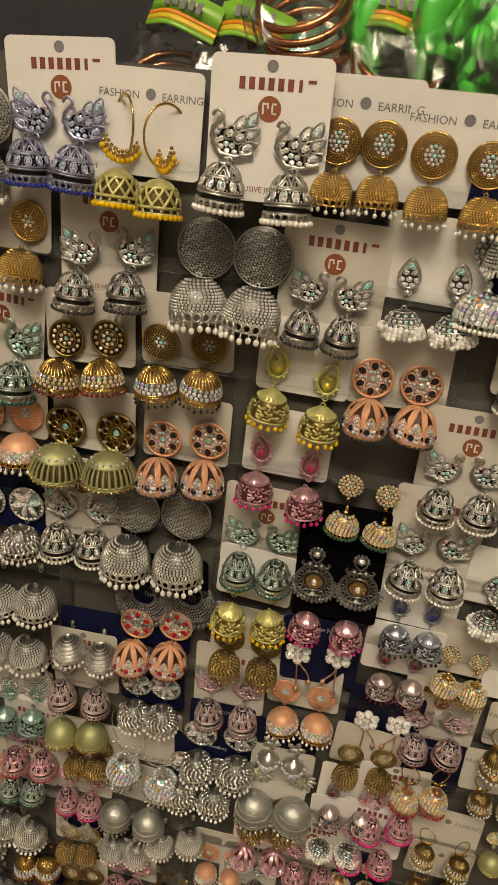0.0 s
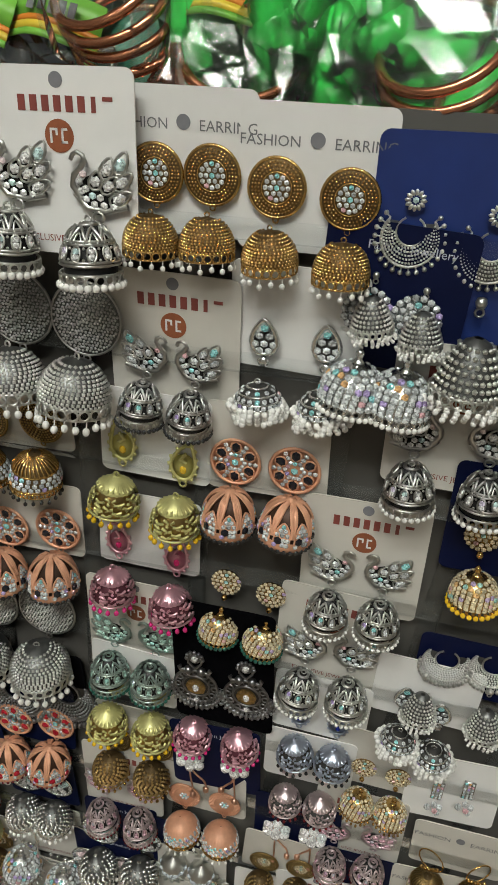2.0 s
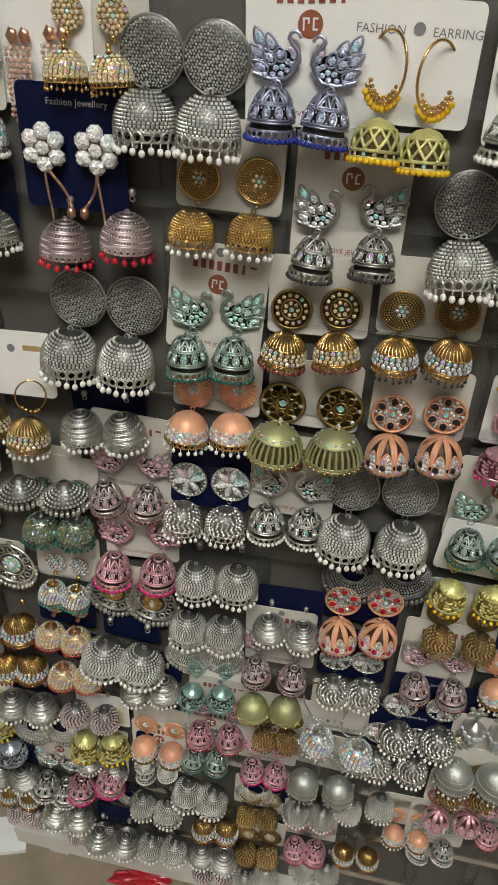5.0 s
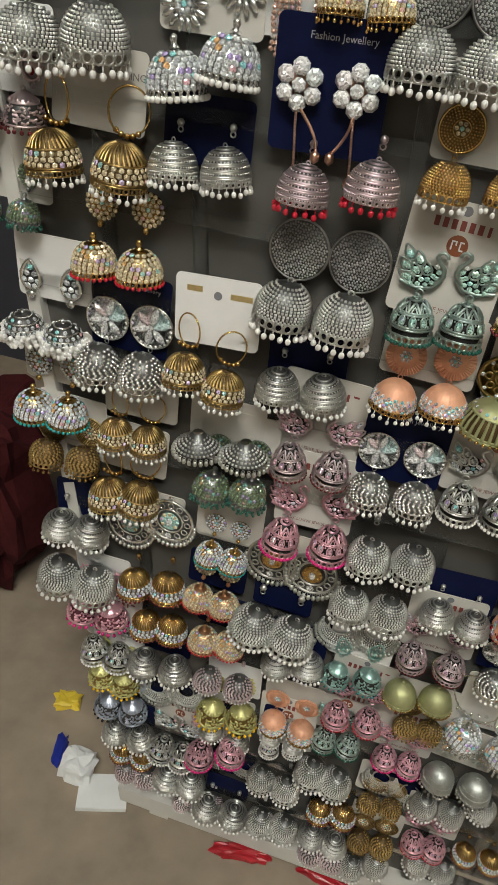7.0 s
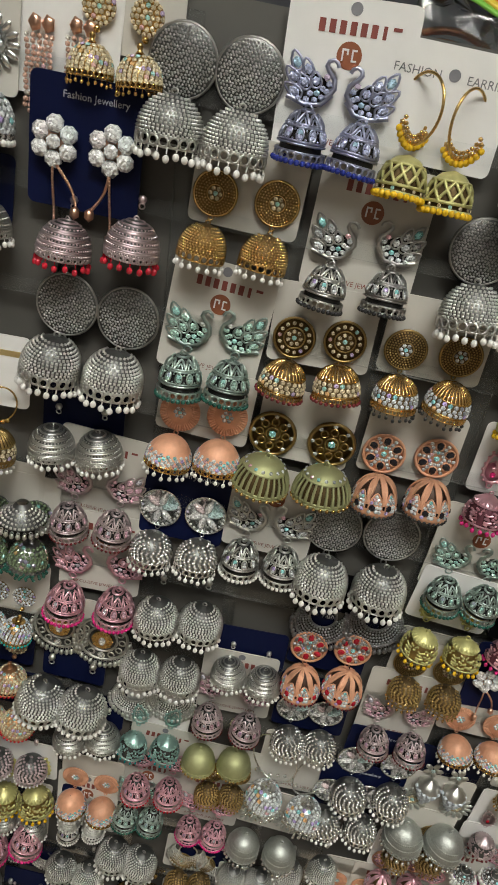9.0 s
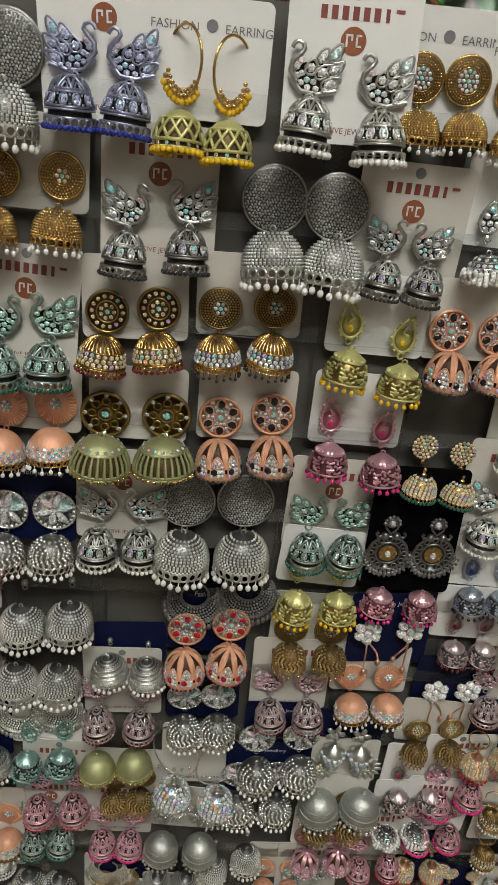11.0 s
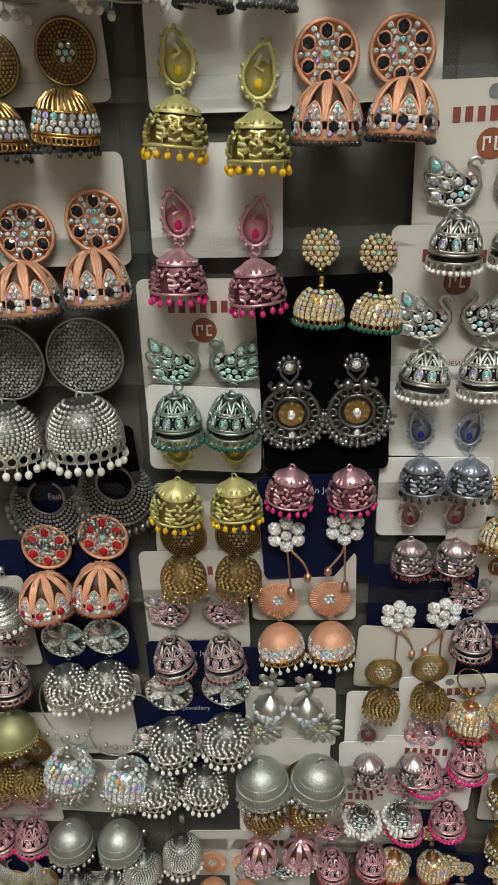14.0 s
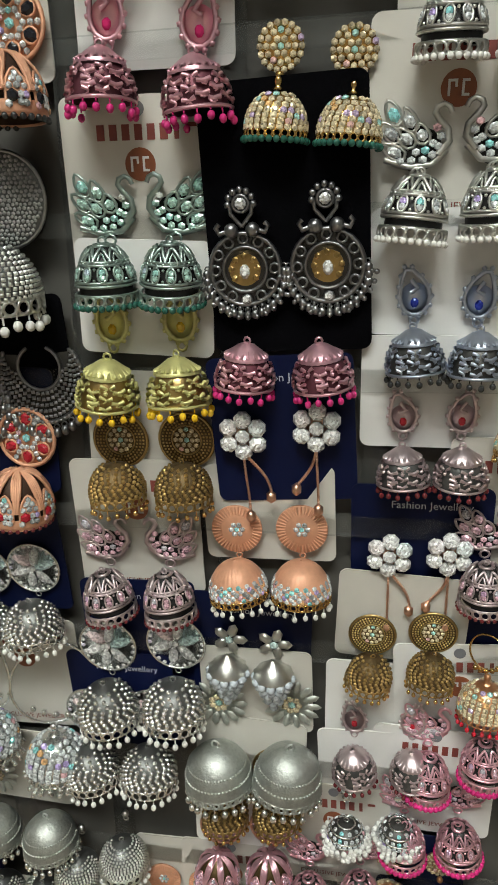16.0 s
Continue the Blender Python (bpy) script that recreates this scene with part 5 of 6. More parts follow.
def ceiling_light(x, y, lx, ly):
    root = thing("ceiling_light", "long white ceiling lamp with bright diffuser", "lamp", pose(x, y, 2.6), "ceiling lamps")
    slab("housing", FRAME, -lx / 2 - 0.03, lx / 2 + 0.03, -ly / 2 - 0.03, ly / 2 + 0.03, -0.05, 0.0, "", root)
    slab("diffuser", GLOW, -lx / 2, lx / 2, -ly / 2, ly / 2, -0.07, -0.051, "glowing white diffuser", root)


ceiling_light(-0.25, -1.45, 1.3, 0.12)
ceiling_light(0.3, -1.8, 1.3, 0.12)

# the display board: back sheet, frame, dividers between the columns, clear ledges
board = thing("display_board", "tall grey beige earring display board with clear plastic ledges", "display board", pose(0, 0, 0))


def side(u, z):
    """The x of a line that runs down the board at the share u of its width; the board narrows towards its foot."""
    k = z / TOP
    left, right = -0.372 - 0.142 * k, 0.262 + 0.15 * k
    return left + (right - left) * u


def strip(name, mat, u0, u1, dx0, dx1, y0, y1, z0, z1, label=""):
    g = Geo()
    g.box(0, 1, y0, y1, z0, z1)
    g.v = [((side(u1, z) + dx1) if x else (side(u0, z) + dx0), y, z) for x, y, z in g.v]
    return part(name, g.mesh(name, [mat], False), board, label)


strip("back_sheet", BACK, 0, 1, 0.01, -0.01, 0.006, 0.012, BOTTOM + 0.01, TOP)
strip("bottom_rail", FRAME, 0, 1, 0, 0, -0.012, 0.016, BOTTOM - 0.012, BOTTOM + 0.008, "off white painted bottom rail")
for u, dx in ((0, 0), (1, -0.01)):
    strip("side_rail", FRAME, u, u, dx, dx + 0.01, -0.003, 0.0155, BOTTOM + 0.0085, TOP)
for u in (0.06, 0.94):
    strip("foot", FRAME, u, u, -0.01, 0.01, -0.005, 0.1, 0.0, BOTTOM - 0.0125)
for i in range(12):
    strip("divider", ACRYLIC, 0.0825 + 0.0751 * i, 0.0825 + 0.0751 * i, -0.0045, 0.0045, 0.0005, 0.0055, BOTTOM + 0.0085, TOP - 0.01)
for j in range(14):
    z = TOP - 0.045 - 0.06 * j
    if z > BOTTOM + 0.02:
        strip("ledge", ACRYLIC, 0, 1, 0.0105, -0.0105, -0.0035, 0.0002, z - 0.009, z)


# ---- packs of bangles heaped behind the board ----
GREEN = material("bright green plastic", (0.06, 0.85, 0.12), 0.3, 0.0, 0.2, 60, 0.2)
TEALS = material("sea green sheet", (0.03, 0.22, 0.14), 0.4, 0.0, 0.2, 20, 0.3)
BANG = material("copper bangle", (0.72, 0.3, 0.16), 0.25, 0.9, 0.12)
YELL = material("yellow printed header", (0.75, 0.55, 0.05), 0.4, 0.0, 0.1, 40, 0.05)
LIME = material("lime printed header", (0.2, 0.5, 0.06), 0.4, 0.0, 0.1, 40, 0.05)
ORAN = material("orange printed header", (0.75, 0.25, 0.03), 0.4, 0.0, 0.1, 40, 0.05)
WHITEP = material("white plastic", (0.75, 0.76, 0.76), 0.4, 0.0, 0.08, 30, 0.1)
REDP = material("red wrapper", (0.42, 0.015, 0.025), 0.35, 0.0, 0.25, 60, 0.2)
MAROON = material("dark maroon cloth", (0.07, 0.01, 0.012), 0.9, 0.0, 0.25, 90, 0.3, 0.2)


FILM = clear("cloudy polythene", (0.92, 0.97, 0.93), 0.08, 0.22, 0.08)


def crumpled(name, size, seed, mat, rough=0.25, cuts=14):
    """A puffed, creased film bag around the origin."""
    g = Geo()
    n, k = 2 * cuts, cuts
    vs, fs = [], []
    for j in range(k + 1):
        t = math.pi * j / k
        for i in range(n):
            a = 2 * math.pi * i / n
            d = Vector((math.sin(t) * math.cos(a), math.sin(t) * math.sin(a), math.cos(t)))
            q = [math.copysign(abs(c) ** 0.6, c) for c in d]
            m = 1 + rough * noise.noise(d * 2.3 + Vector((seed, 0, 0))) + 0.6 * rough * abs(noise.noise(d * 6 + Vector((0, seed, 0))))
            vs.append((q[0] * size[0] * m, q[1] * size[1] * m, q[2] * size[2] * m))
    for j in range(k):
        for i in range(n):
            i2 = (i + 1) % n
            fs.append((j * n + i, (j + 1) * n + i, (j + 1) * n + i2, j * n + i2))
    g.add(vs, fs)
    return g.mesh(name, [mat], False)


def bangle_pack(x, y, z, lean, seed, inner, with_header=True):
    root = thing("bangle_pack", "clear polythene pack of copper bangles with printed header", "bangles", pose(x, y, z, -20, lean, seed * 7 % 20 - 10) @ Matrix.Diagonal((0.85, 0.85, 0.85, 1)), "packs behind the board")
    for k in range(5):
        b = Geo()
        b.ring((0, 0, 0), 0.030 + 0.0008 * (k % 2), 0.0026, (0.08 * k - 0.1, -1, 0.5), 36, 8)
        part("bangle", b.mesh("bangle", [inner], True), root, at=pose(0.001 * k, 0.006 * k - 0.012, -0.006 * k))
    if with_header:
        for k, (m, z0, z1) in enumerate(((LIME, 0.027, 0.0305), (YELL, 0.0305, 0.0345), (ORAN, 0.0345, 0.0375), (LIME, 0.0375, 0.052))):
            h = Geo()
            vs = []
            for i in range(13):
                u = -0.027 + 0.054 * i / 12
                bow = 0.006 * math.cos(u * 60)
                for zz in (z0, z1):
                    vs.append((u, -0.022 - bow + 0.0015 * math.sin(160 * u), zz + 0.004 * math.cos(u * 40)))
            o = len(vs)
            vs += [(a, b + 0.0006, c) for a, b, c in vs]
            fs = [(2 * i, 2 * i + 2, 2 * i + 3, 2 * i + 1) for i in range(12)] + [(o + 2 * i, o + 2 * i + 1, o + 2 * i + 3, o + 2 * i + 2) for i in range(12)]
            fs += [(2 * i + 1, 2 * i + 3, o + 2 * i + 3, o + 2 * i + 1) for i in range(12)] + [(2 * i, o + 2 * i, o + 2 * i + 2, 2 * i + 2) for i in range(12)]
            h.add(vs, fs)
            part("header", h.mesh("header", [m], True), root, "printed header strip")
        w = Geo()
        for i in range(5):
            w.box(-0.014 + 0.006 * i, -0.01 + 0.006 * i, -0.0302, -0.0296, 0.0425 + 0.001 * (i % 2), 0.05)
        part("header_mark", w.mesh("header_mark", [INK], False), root)
    part("film", crumpled("film", (0.036, 0.022, 0.042), seed, POLY), root, "creased clear polythene film")
    return root


def green_coil(x, y, z, seed, r=0.02, t=0.0105):
    root = thing("green_bangle_coil", "bright green plastic coil in clear polythene", "bangles", pose(x, y, z, -25, seed * 13 % 40 - 20, seed * 31 % 50), "packs behind the board")
    g = Geo()
    pts = [(r * math.cos(a) * (1 + 0.15 * noise.noise(Vector((a, seed, 0)))), 0.006 * math.sin(2 * a), r * math.sin(a)) for a in round_angles(28)]
    g.tube(pts, t, 10, True)
    part("coil", g.mesh("coil", [GREEN], True), root)
    part("film", crumpled("film", (0.03, 0.016, 0.03), seed + 3.3, POLY, 0.4), root, "creased clear polythene film")


bangle_pack(-0.050, 0.040, 0.771, 10, 1, BANG, True)
bangle_pack(0.032, 0.036, 0.781, 8, 2, BANG, True)
bangle_pack(0.129, 0.034, 0.804, -6, 3, BANG, False)
bangle_pack(0.043, 0.040, 0.798, 20, 4, BANG, False)
bangle_pack(-0.017, 0.040, 0.823, -15, 5, BANG, False)
bangle_pack(-0.093, 0.040, 0.774, 12, 6, BANG, True)
bangle_pack(0.152, 0.040, 0.776, 25, 7, BANG, False)
green_coil(0.044, 0.048, 0.818, 1)
green_coil(0.056, 0.048, 0.808, 2)
green_coil(0.070, 0.048, 0.820, 3)
green_coil(0.082, 0.048, 0.806, 4)
green_coil(0.090, 0.048, 0.821, 5)
green_coil(0.097, 0.048, 0.797, 6)
green_coil(0.111, 0.048, 0.812, 7)
green_coil(0.068, 0.048, 0.800, 8)
green_coil(0.108, 0.048, 0.795, 9)
green_coil(0.129, 0.048, 0.802, 10)
green_coil(0.035, 0.048, 0.816, 11)
green_coil(0.119, 0.048, 0.821, 12)
sheet_me = crumpled("green_sheet", (0.032, 0.012, 0.06), 5.0, TEALS)
sheet = tagged(new("green_sheet", sheet_me), "crumpled sea green plastic sheet between the packs", "plastic sheet")
sheet.matrix_basis = pose(-0.008, 0.070, 0.807, -10, 8, 0)

for k, place in enumerate(((0.013, 0.060, 0.813), (0.128, 0.045, 0.812))):
    bag_me = crumpled("clear_bag", (0.026, 0.01, 0.032), 20.0 + k, FILM, 0.5)
    bag = tagged(new("clear_bag", bag_me), "creased cloudy polythene bag among the packs", "plastic bag")
    bag.matrix_basis = pose(*place, 0, -20 + 20 * k, 0)

def support_box(name, mat, x0, x1, y0, y1, z0, z1, label):
    root = thing(name, label, "counter", pose((x0 + x1) / 2, (y0 + y1) / 2, z0))
    slab("top", mat, -(x1 - x0) / 2, (x1 - x0) / 2, -(y1 - y0) / 2, (y1 - y0) / 2, z1 - z0 - 0.02, z1 - z0, "", root)
    slab("body", mat, -(x1 - x0) / 2 + 0.01, (x1 - x0) / 2 - 0.01, -(y1 - y0) / 2 + 0.01, (y1 - y0) / 2 - 0.01, 0, z1 - z0 - 0.0205, "", root)


support_box("shop_counter", DIM, -0.42, 0.9, 0.03, 0.42, 0.0, TOP - 0.075, "dark shop counter behind the display board")


# ---- litter on the floor ----
def litter(name, mat, x, y, size, seed, label, category, turn=0, lift=0.6):
    me = crumpled(name, size, seed, mat, 0.5, 9)
    ob = tagged(new(name, me), label, category)
    ob.matrix_basis = pose(x, y, size[2] * 0.95, 0, 0, turn)
    return ob


litter("red_wrapper", REDP, -0.239, -0.013, (0.026, 0.007, 0.005), 1, "crumpled red sweet wrapper on the floor", "wrapper", 10)
litter("red_wrapper", REDP, -0.151, -0.005, (0.03, 0.009, 0.006), 2, "crumpled red sweet wrapper on the floor", "wrapper", -5)
litter("paper_ball", WHITEP, -0.435, 0.008, (0.016, 0.016, 0.014), 3, "small crumpled white paper ball", "paper", 0)
litter("yellow_scrap", YELL, -0.490, 0.086, (0.014, 0.011, 0.006), 4, "yellow scrap of plastic on the floor", "litter", 20)
litter("blue_scrap", BEADS["blue"], -0.466, 0.025, (0.006, 0.018, 0.004), 5, "blue scrap on the floor", "litter", 15)
g = Geo()
g.box(-0.026, 0.026, -0.02, 0.02, 0.0, 0.005)
sheet = tagged(new("foam_sheet", g.mesh("foam_sheet", [WHITEP], False)), "flat white foam sheet lying on the floor", "foam sheet")
sheet.matrix_basis = pose(-0.399, -0.003, 0.0, 0, 0, 20)
bag_me = crumpled("red_bag", (0.08, 0.07, 0.13), 12.0, MAROON, 0.4)
red_bag = tagged(new("red_bag", bag_me), "dark red cloth bag standing behind the board", "bag")
red_bag.matrix_basis = pose(-0.718, 0.26, 0.14)

# ---- earrings ----
hang("lattice_mauve", -0.4753, 0.6602, 0.0316, 0.0255, 0.0023)
hang("crys_green", -0.4780, 0.6008, 0.0293, 0.0217, -0.0011)
hang("mesh_sv", -0.4315, 0.7085, 0.0427, 0.0431, 0.0058)
hang("hoop_gold", -0.4154, 0.6411, 0.0476, 0.0354, 0.0005)
hang("crys_red", -0.3951, 0.5809, 0.0320, 0.0305, 0.0015)
hang("pearl_sv", -0.4487, 0.5260, 0.0310, 0.0297, -0.0007)
hang("crys_teal", -0.4453, 0.4612, 0.0282, 0.0304, 0.0010)
hang("dot_gold", -0.4336, 0.4231, 0.0314, 0.0278, 0.0022)
hang("ribbed", -0.4234, 0.3587, 0.0269, 0.0301, 0.0022)
hang("mesh_sv", -0.4207, 0.3083, 0.0318, 0.0367, -0.0000)
hang("lattice_pink", -0.4046, 0.2716, 0.0254, 0.0278, 0.0007)
hang("swan_clear", -0.3941, 0.2285, 0.0245, 0.0252, 0.0003)
hang("crys_white", -0.3474, 0.7010, 0.0338, 0.0348, 0.0106)
hang("ribbed", -0.3444, 0.6492, 0.0325, 0.0301, 0.0013)
hang("star_sv", -0.3888, 0.5101, 0.0331, 0.0351, 0.0011)
hang("hoop_gold", -0.3790, 0.4547, 0.0257, 0.0269, 0.0007)
hang("hoop_gold", -0.3821, 0.4023, 0.0269, 0.0321, 0.0038)
hang("chand_ab", -0.3644, 0.3749, 0.0331, 0.0404, 0.0146)
hang("stripe_gold", -0.3568, 0.3211, 0.0298, 0.0290, 0.0058)
hang("stripe_gold", -0.3467, 0.2781, 0.0241, 0.0273, 0.0038)
hang("ribbed", -0.3431, 0.2340, 0.0278, 0.0286, 0.0022)
hang("lattice_yellow", -0.3872, 0.1962, 0.0228, 0.0259, -0.0019)
hang("crescent_sv", -0.3339, 0.1910, 0.0284, 0.0328, 0.0077)
hang("lattice_blue", -0.3771, 0.1610, 0.0231, 0.0266, 0.0021)
hang("ribbed", -0.3696, 0.1291, 0.0236, 0.0273, 0.0016)
hang("stripe_gold", -0.3635, 0.0983, 0.0211, 0.0233, 0.0011)
hang("mauve_dot", -0.3589, 0.0706, 0.0215, 0.0246, 0.0004)
hang("tassel_rose", -0.2949, 0.7517, 0.0220, 0.0170, 0.0024)
hang("flower_drop", -0.2758, 0.6991, 0.0318, 0.0219, 0.0005, front=0.006)
hang("hoop_tag", -0.3251, 0.5193, 0.0295, 0.0289, -0.0063, front=0.01)
hang("flare", -0.3110, 0.4680, 0.0355, 0.0346, 0.0015)
hang("crys_green", -0.3000, 0.4331, 0.0283, 0.0273, 0.0036)
hang("crys_teal", -0.3003, 0.3679, 0.0196, 0.0228, -0.0009)
hang("copper", -0.3044, 0.3225, 0.0205, 0.0251, -0.0007)
hang("copper", -0.2940, 0.2814, 0.0241, 0.0260, 0.0041)
hang("mauve_dot", -0.2843, 0.2368, 0.0267, 0.0271, 0.0021)
hang("lattice_yellow", -0.2777, 0.1984, 0.0254, 0.0269, 0.0053)
hang("ribbed", -0.2771, 0.1696, 0.0255, 0.0217, -0.0044)
hang("swan_pink", -0.2802, 0.1485, 0.0298, 0.0267, 0.0201)
hang("swan_clear", -0.3225, 0.1259, 0.0198, 0.0264, -0.0018)
hang("ribbed", -0.3135, 0.0895, 0.0234, 0.0291, 0.0027)
hang("mauve_dot", -0.2891, 0.0661, 0.0226, 0.0190, 0.0056)
hang("mauve_dot", -0.2972, 0.0520, 0.0229, 0.0200, 0.0024)
hang("crys_gold", -0.2639, 0.7400, 0.0255, 0.0244, -0.0012)
hang("disc_mesh", -0.2121, 0.7207, 0.0355, 0.0357, -0.0013)
hang("red_dot", -0.2607, 0.6525, 0.0388, 0.0309, 0.0081)
hang("disc_mesh", -0.2602, 0.5793, 0.0377, 0.0368, 0.0004)
hang("ribbed", -0.2629, 0.5247, 0.0299, 0.0295, 0.0021)
hang("swan_mauve", -0.2460, 0.4698, 0.0320, 0.0255, 0.0026)
hang("swan_pink", -0.2393, 0.4084, 0.0348, 0.0277, 0.0038)
hang("chand", -0.2461, 0.3712, 0.0324, 0.0406, -0.0027)
hang("wide_sv", -0.2494, 0.3185, 0.0313, 0.0375, -0.0006)
hang("ribbed", -0.2302, 0.2839, 0.0258, 0.0261, 0.0080)
hang("peach", -0.2234, 0.2072, 0.0259, 0.0239, -0.0012)
hang("ribbed", -0.2240, 0.1876, 0.0209, 0.0183, -0.0009)
hang("swan_clear", -0.2254, 0.1786, 0.0199, 0.0178, 0.0087)
hang("mesh_sv", -0.2243, 0.1324, 0.0239, 0.0265, -0.0030)
hang("crescent_sv", -0.2672, 0.1214, 0.0268, 0.0232, -0.0008)
hang("mesh_sv", -0.2164, 0.0731, 0.0235, 0.0274, 0.0026)
hang("ribbed", -0.2677, 0.0656, 0.0273, 0.0288, 0.0027)
hang("ring_pearl", -0.1847, 0.6640, 0.0347, 0.0276, 0.0017)
hang("swan_mint", -0.1883, 0.5863, 0.0291, 0.0272, 0.0031)
hang("peach", -0.1866, 0.5364, 0.0296, 0.0285, 0.0041)
hang("star_sv", -0.1885, 0.4646, 0.0305, 0.0305, 0.0014)
hang("mesh_sv", -0.1775, 0.4140, 0.0314, 0.0318, 0.0039)
hang("mesh_sv", -0.1831, 0.3651, 0.0288, 0.0303, 0.0022)
hang("crescent_sv", -0.1863, 0.3252, 0.0283, 0.0349, 0.0057)
hang("lattice_teal", -0.1806, 0.2862, 0.0245, 0.0222, 0.0048)
hang("swan_pink2", -0.1727, 0.2438, 0.0258, 0.0229, 0.0041)
hang("swan_mint", -0.1791, 0.2099, 0.0212, 0.0212, 0.0019)
hang("mesh_sv", -0.1816, 0.1648, 0.0238, 0.0295, -0.0025)
hang("stripe_gold", -0.1673, 0.1151, 0.0221, 0.0235, 0.0048)
hang("ribbed", -0.1674, 0.0764, 0.0218, 0.0263, -0.0017)
hang("mauve_dot", -0.1642, 0.0476, 0.0206, 0.0252, 0.0012)
hang("swan_blue", -0.1468, 0.7254, 0.0287, 0.0266, -0.0020)
hang("hoop_yellow", -0.0924, 0.7147, 0.0255, 0.0253, -0.0025)
hang("swan_dark", -0.1146, 0.6555, 0.0335, 0.0253, 0.0035)
hang("ring_brown", -0.1273, 0.5983, 0.0295, 0.0280, 0.0040)
hang("wheel_green", -0.1235, 0.5344, 0.0371, 0.0350, 0.0025)
hang("swan_clear", -0.1307, 0.4713, 0.0273, 0.0261, 0.0020)
hang("ribbed", -0.1230, 0.3749, 0.0262, 0.0251, -0.0017)
hang("swan_mauve", -0.1280, 0.3278, 0.0303, 0.0232, -0.0002)
hang("olive", -0.1290, 0.2907, 0.0266, 0.0252, 0.0055)
hang("dot_gold", -0.1203, 0.2541, 0.0205, 0.0214, 0.0036)
hang("swan_pink", -0.1272, 0.2103, 0.0217, 0.0209, 0.0008)
hang("crescent_sv", -0.1209, 0.1665, 0.0263, 0.0307, -0.0048)
hang("dot_gold", -0.1283, 0.1471, 0.0187, 0.0209, 0.0030)
hang("dot_gold", -0.1260, 0.0924, 0.0204, 0.0233, 0.0041)
hang("mesh_sv", -0.1251, 0.0583, 0.0201, 0.0242, 0.0183)
hang("disc_mesh", -0.0345, 0.6593, 0.0348, 0.0352, -0.0010)
hang("ring_gold", -0.0613, 0.6040, 0.0318, 0.0272, 0.0029)
hang("cut_peach", -0.0564, 0.5384, 0.0318, 0.0290, 0.0041)
hang("disc_mesh", -0.0709, 0.4747, 0.0375, 0.0357, 0.0034)
hang("crescent_gold", -0.0623, 0.4313, 0.0359, 0.0384, 0.0067)
hang("cut_red", -0.0689, 0.3839, 0.0301, 0.0284, 0.0063)
hang("star_sv", -0.0704, 0.3268, 0.0238, 0.0274, 0.0018)
hang("hoop_sv", -0.0699, 0.2629, 0.0328, 0.0284, -0.0078)
hang("smooth_sv", -0.0777, 0.2103, 0.0291, 0.0265, 0.0000)
hang("mesh_sv", -0.0380, 0.1955, 0.0245, 0.0240, 0.0126)
hang("mesh_sv", -0.0826, 0.1686, 0.0225, 0.0235, 0.0015)
hang("stripe_gold", -0.0369, 0.1220, 0.0210, 0.0209, 0.0008)
hang("swan_pink2", -0.0820, 0.1155, 0.0198, 0.0219, 0.0023)
hang("mesh_sv", -0.0700, 0.0917, 0.0215, 0.0238, 0.0026)
hang("swan_white", -0.0216, 0.7239, 0.0365, 0.0271, -0.0021, front=0.01)
hang("swan_dark", 0.0255, 0.6515, 0.0239, 0.0223, -0.0011)
hang("lattice_yellow", 0.0156, 0.5952, 0.0322, 0.0258, -0.0059)
hang("lattice_pink", 0.0120, 0.5380, 0.0331, 0.0244, -0.0046)
hang("swan_mint", 0.0036, 0.4773, 0.0260, 0.0242, 0.0005)
hang("lattice_yellow", 0.0020, 0.4339, 0.0277, 0.0249, 0.0013)
hang("dot_gold", 0.0017, 0.3946, 0.0281, 0.0248, 0.0009)
hang("swan_mauve", -0.0086, 0.3437, 0.0270, 0.0226, 0.0004)
hang("star_sv", -0.0107, 0.2911, 0.0322, 0.0297, 0.0032)
hang("dot_sv", -0.0231, 0.2556, 0.0295, 0.0279, 0.0020)
hang("peach", 0.0016, 0.1642, 0.0214, 0.0192, -0.0008)
hang("swan_clear", 0.0255, 0.1556, 0.0186, 0.0192, 0.0049)
hang("gold_disc", 0.0304, 0.7312, 0.0247, 0.0241, 0.0002)
hang("gold_disc", 0.0853, 0.7279, 0.0302, 0.0240, -0.0022)
hang("pearl_sv", 0.0832, 0.6659, 0.0282, 0.0233, 0.0004)
hang("cut_peach", 0.0733, 0.6016, 0.0295, 0.0279, -0.0004)
hang("crys_black", 0.0691, 0.5261, 0.0249, 0.0221, -0.0022)
hang("chand_black", 0.0581, 0.4777, 0.0300, 0.0289, 0.0003, front=0.006)
hang("lattice_pink", 0.0568, 0.4402, 0.0277, 0.0226, 0.0001)
hang("flower_navy", 0.0544, 0.4160, 0.0289, 0.0160, 0.0035, front=0.004)
hang("peach", 0.0486, 0.3538, 0.0271, 0.0237, 0.0004)
hang("cluster_blue", 0.0398, 0.3103, 0.0199, 0.0188, -0.0011)
hang("smooth_sv", 0.0404, 0.2617, 0.0331, 0.0303, 0.0025)
hang("dot_gold", 0.0376, 0.2374, 0.0235, 0.0232, 0.0032)
hang("pink_cut", 0.0338, 0.2003, 0.0244, 0.0220, 0.0039)
hang("swan_pink2", 0.0759, 0.1943, 0.0235, 0.0194, 0.0043)
hang("ring_big", 0.1418, 0.7358, 0.0321, 0.0279, -0.0034)
hang("cone_sv", 0.1252, 0.7050, 0.0212, 0.0181, -0.0045)
hang("crys_big", 0.1228, 0.6754, 0.0205, 0.0297, -0.0009)
hang("swan_clear", 0.1254, 0.5526, 0.0258, 0.0230, 0.0006)
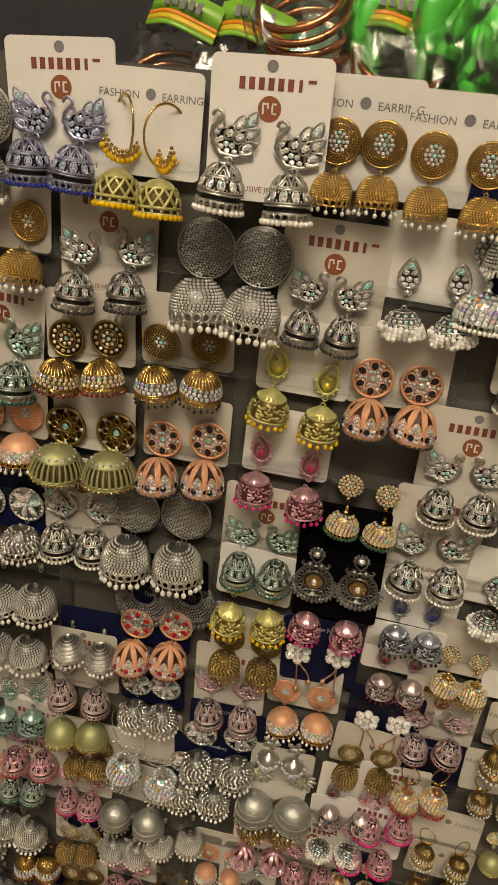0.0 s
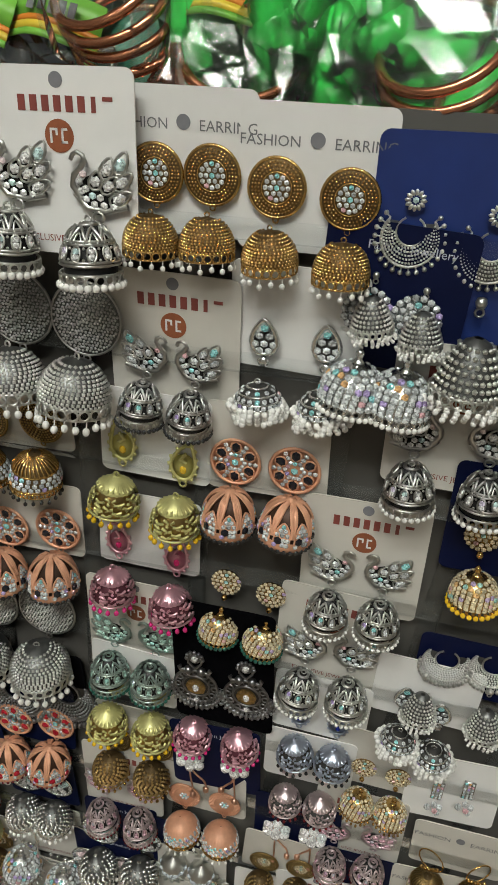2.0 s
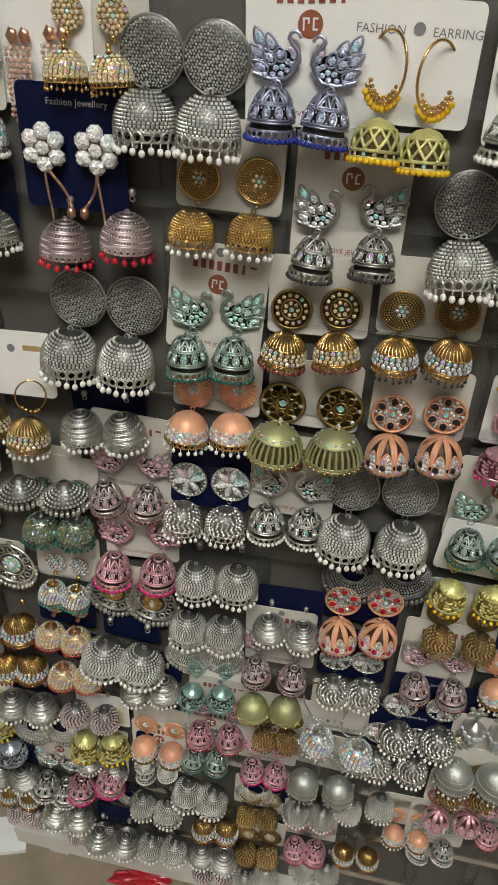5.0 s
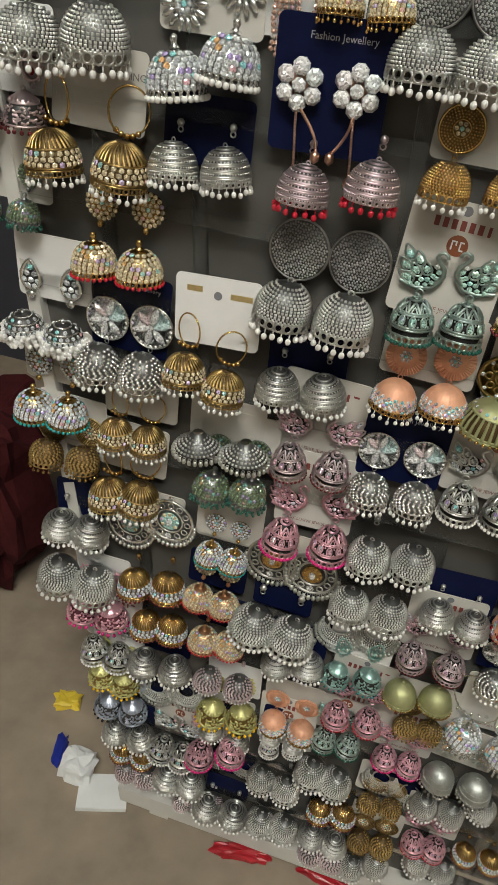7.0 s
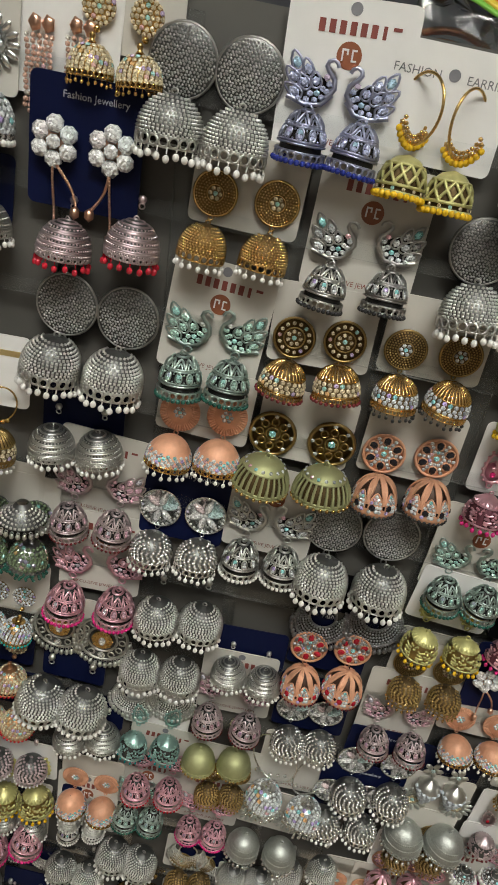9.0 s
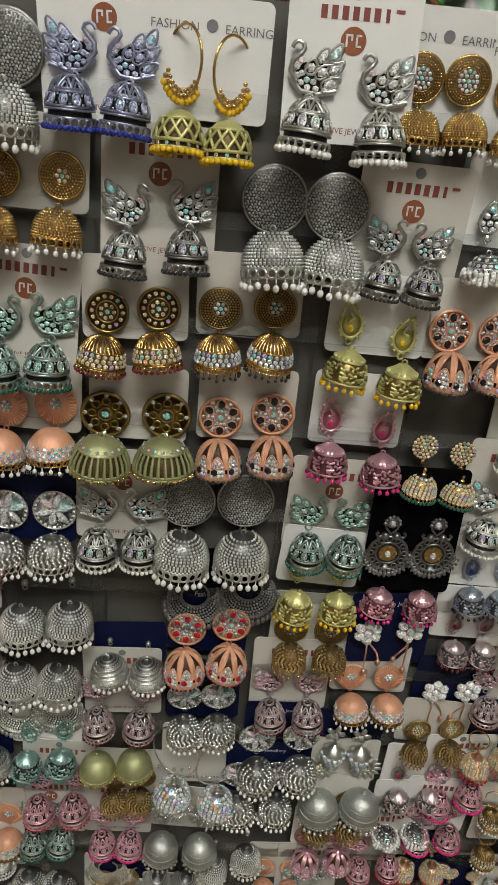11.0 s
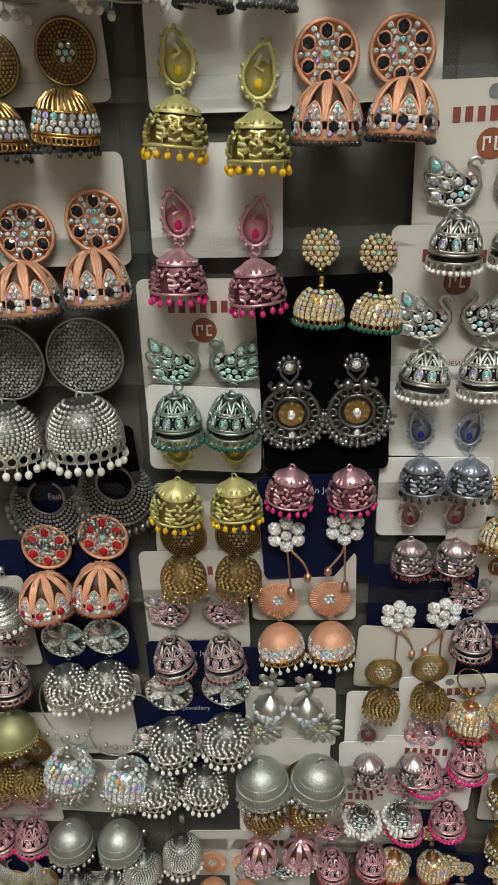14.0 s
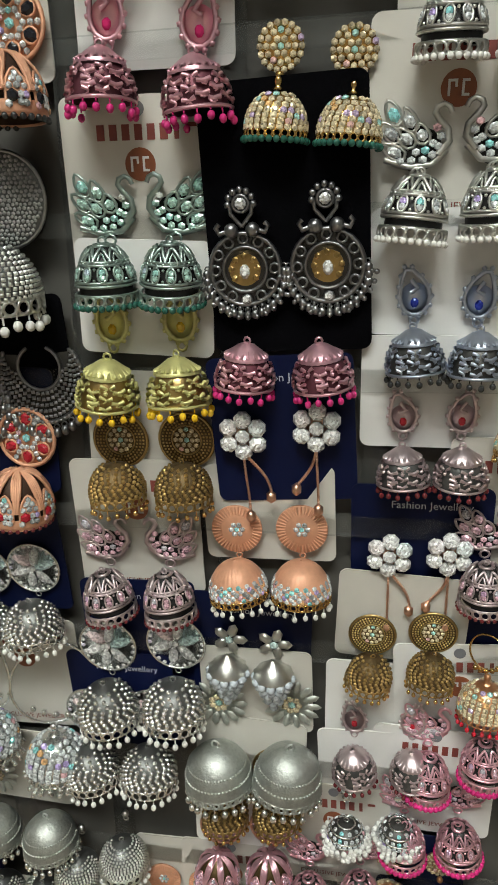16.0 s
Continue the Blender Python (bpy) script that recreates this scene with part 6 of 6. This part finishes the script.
hang("swan_clear", 0.1163, 0.4968, 0.0248, 0.0236, 0.0014)
hang("lattice_blue", 0.1152, 0.4449, 0.0226, 0.0212, -0.0010)
hang("lattice_mauve", 0.1121, 0.4022, 0.0217, 0.0199, 0.0006)
hang("wire_flower", 0.1092, 0.3647, 0.0233, 0.0153, 0.0020)
hang("swan_mauve", 0.1469, 0.3572, 0.0251, 0.0208, 0.0029)
hang("dot_gold", 0.1038, 0.3151, 0.0246, 0.0207, 0.0035)
hang("hoop_orange", 0.1482, 0.3070, 0.0210, 0.0216, 0.0062)
hang("swan_magenta", 0.1274, 0.2703, 0.0222, 0.0203, 0.0104)
hang("lattice_mauve", 0.0969, 0.2656, 0.0249, 0.0191, 0.0016)
hang("pearl_sv", 0.0929, 0.2326, 0.0228, 0.0189, 0.0033)
hang("swan_magenta", 0.1190, 0.2295, 0.0227, 0.0201, 0.0041)
hang("copper", 0.1129, 0.1917, 0.0225, 0.0193, -0.0013)
hang("copper", 0.1176, 0.1562, 0.0308, 0.0294, -0.0036)
hang("cone_sv", 0.1729, 0.6913, 0.0303, 0.0300, 0.0000)
hang("swan_gray", 0.1584, 0.6320, 0.0328, 0.0242, 0.0019)
hang("crys_yellow", 0.1922, 0.5819, 0.0252, 0.0237, 0.0012)
hang("crescent_sv", 0.1880, 0.5266, 0.0234, 0.0250, 0.0028)
hang("cone_sv", 0.1841, 0.4997, 0.0333, 0.0185, -0.0018)
hang("pearl_sv", 0.1696, 0.4729, 0.0194, 0.0209, -0.0065)
hang("bar_card", 0.1957, 0.4346, 0.0162, 0.0188, 0.0060)
hang("crys_gold", 0.1547, 0.4143, 0.0201, 0.0199, -0.0015)
hang("hoop_gold", 0.2070, 0.3570, 0.0281, 0.0228, -0.0016)
hang("hoop_gold", 0.2001, 0.3162, 0.0211, 0.0170, -0.0023)
hang("hoop_gold", 0.1753, 0.2482, 0.0273, 0.0184, -0.0044)
hang("hoop_gold", 0.1766, 0.2118, 0.0248, 0.0189, 0.0043)
hang("copper", 0.2025, 0.1789, 0.0221, 0.0179, -0.0020)
hang("copper", 0.1543, 0.1618, 0.0201, 0.0185, -0.0013)
hang("swan_clear", 0.1930, 0.1535, 0.0204, 0.0166, -0.0019)
hang("olive", 0.2214, 0.2592, 0.0209, 0.0175, -0.0014)
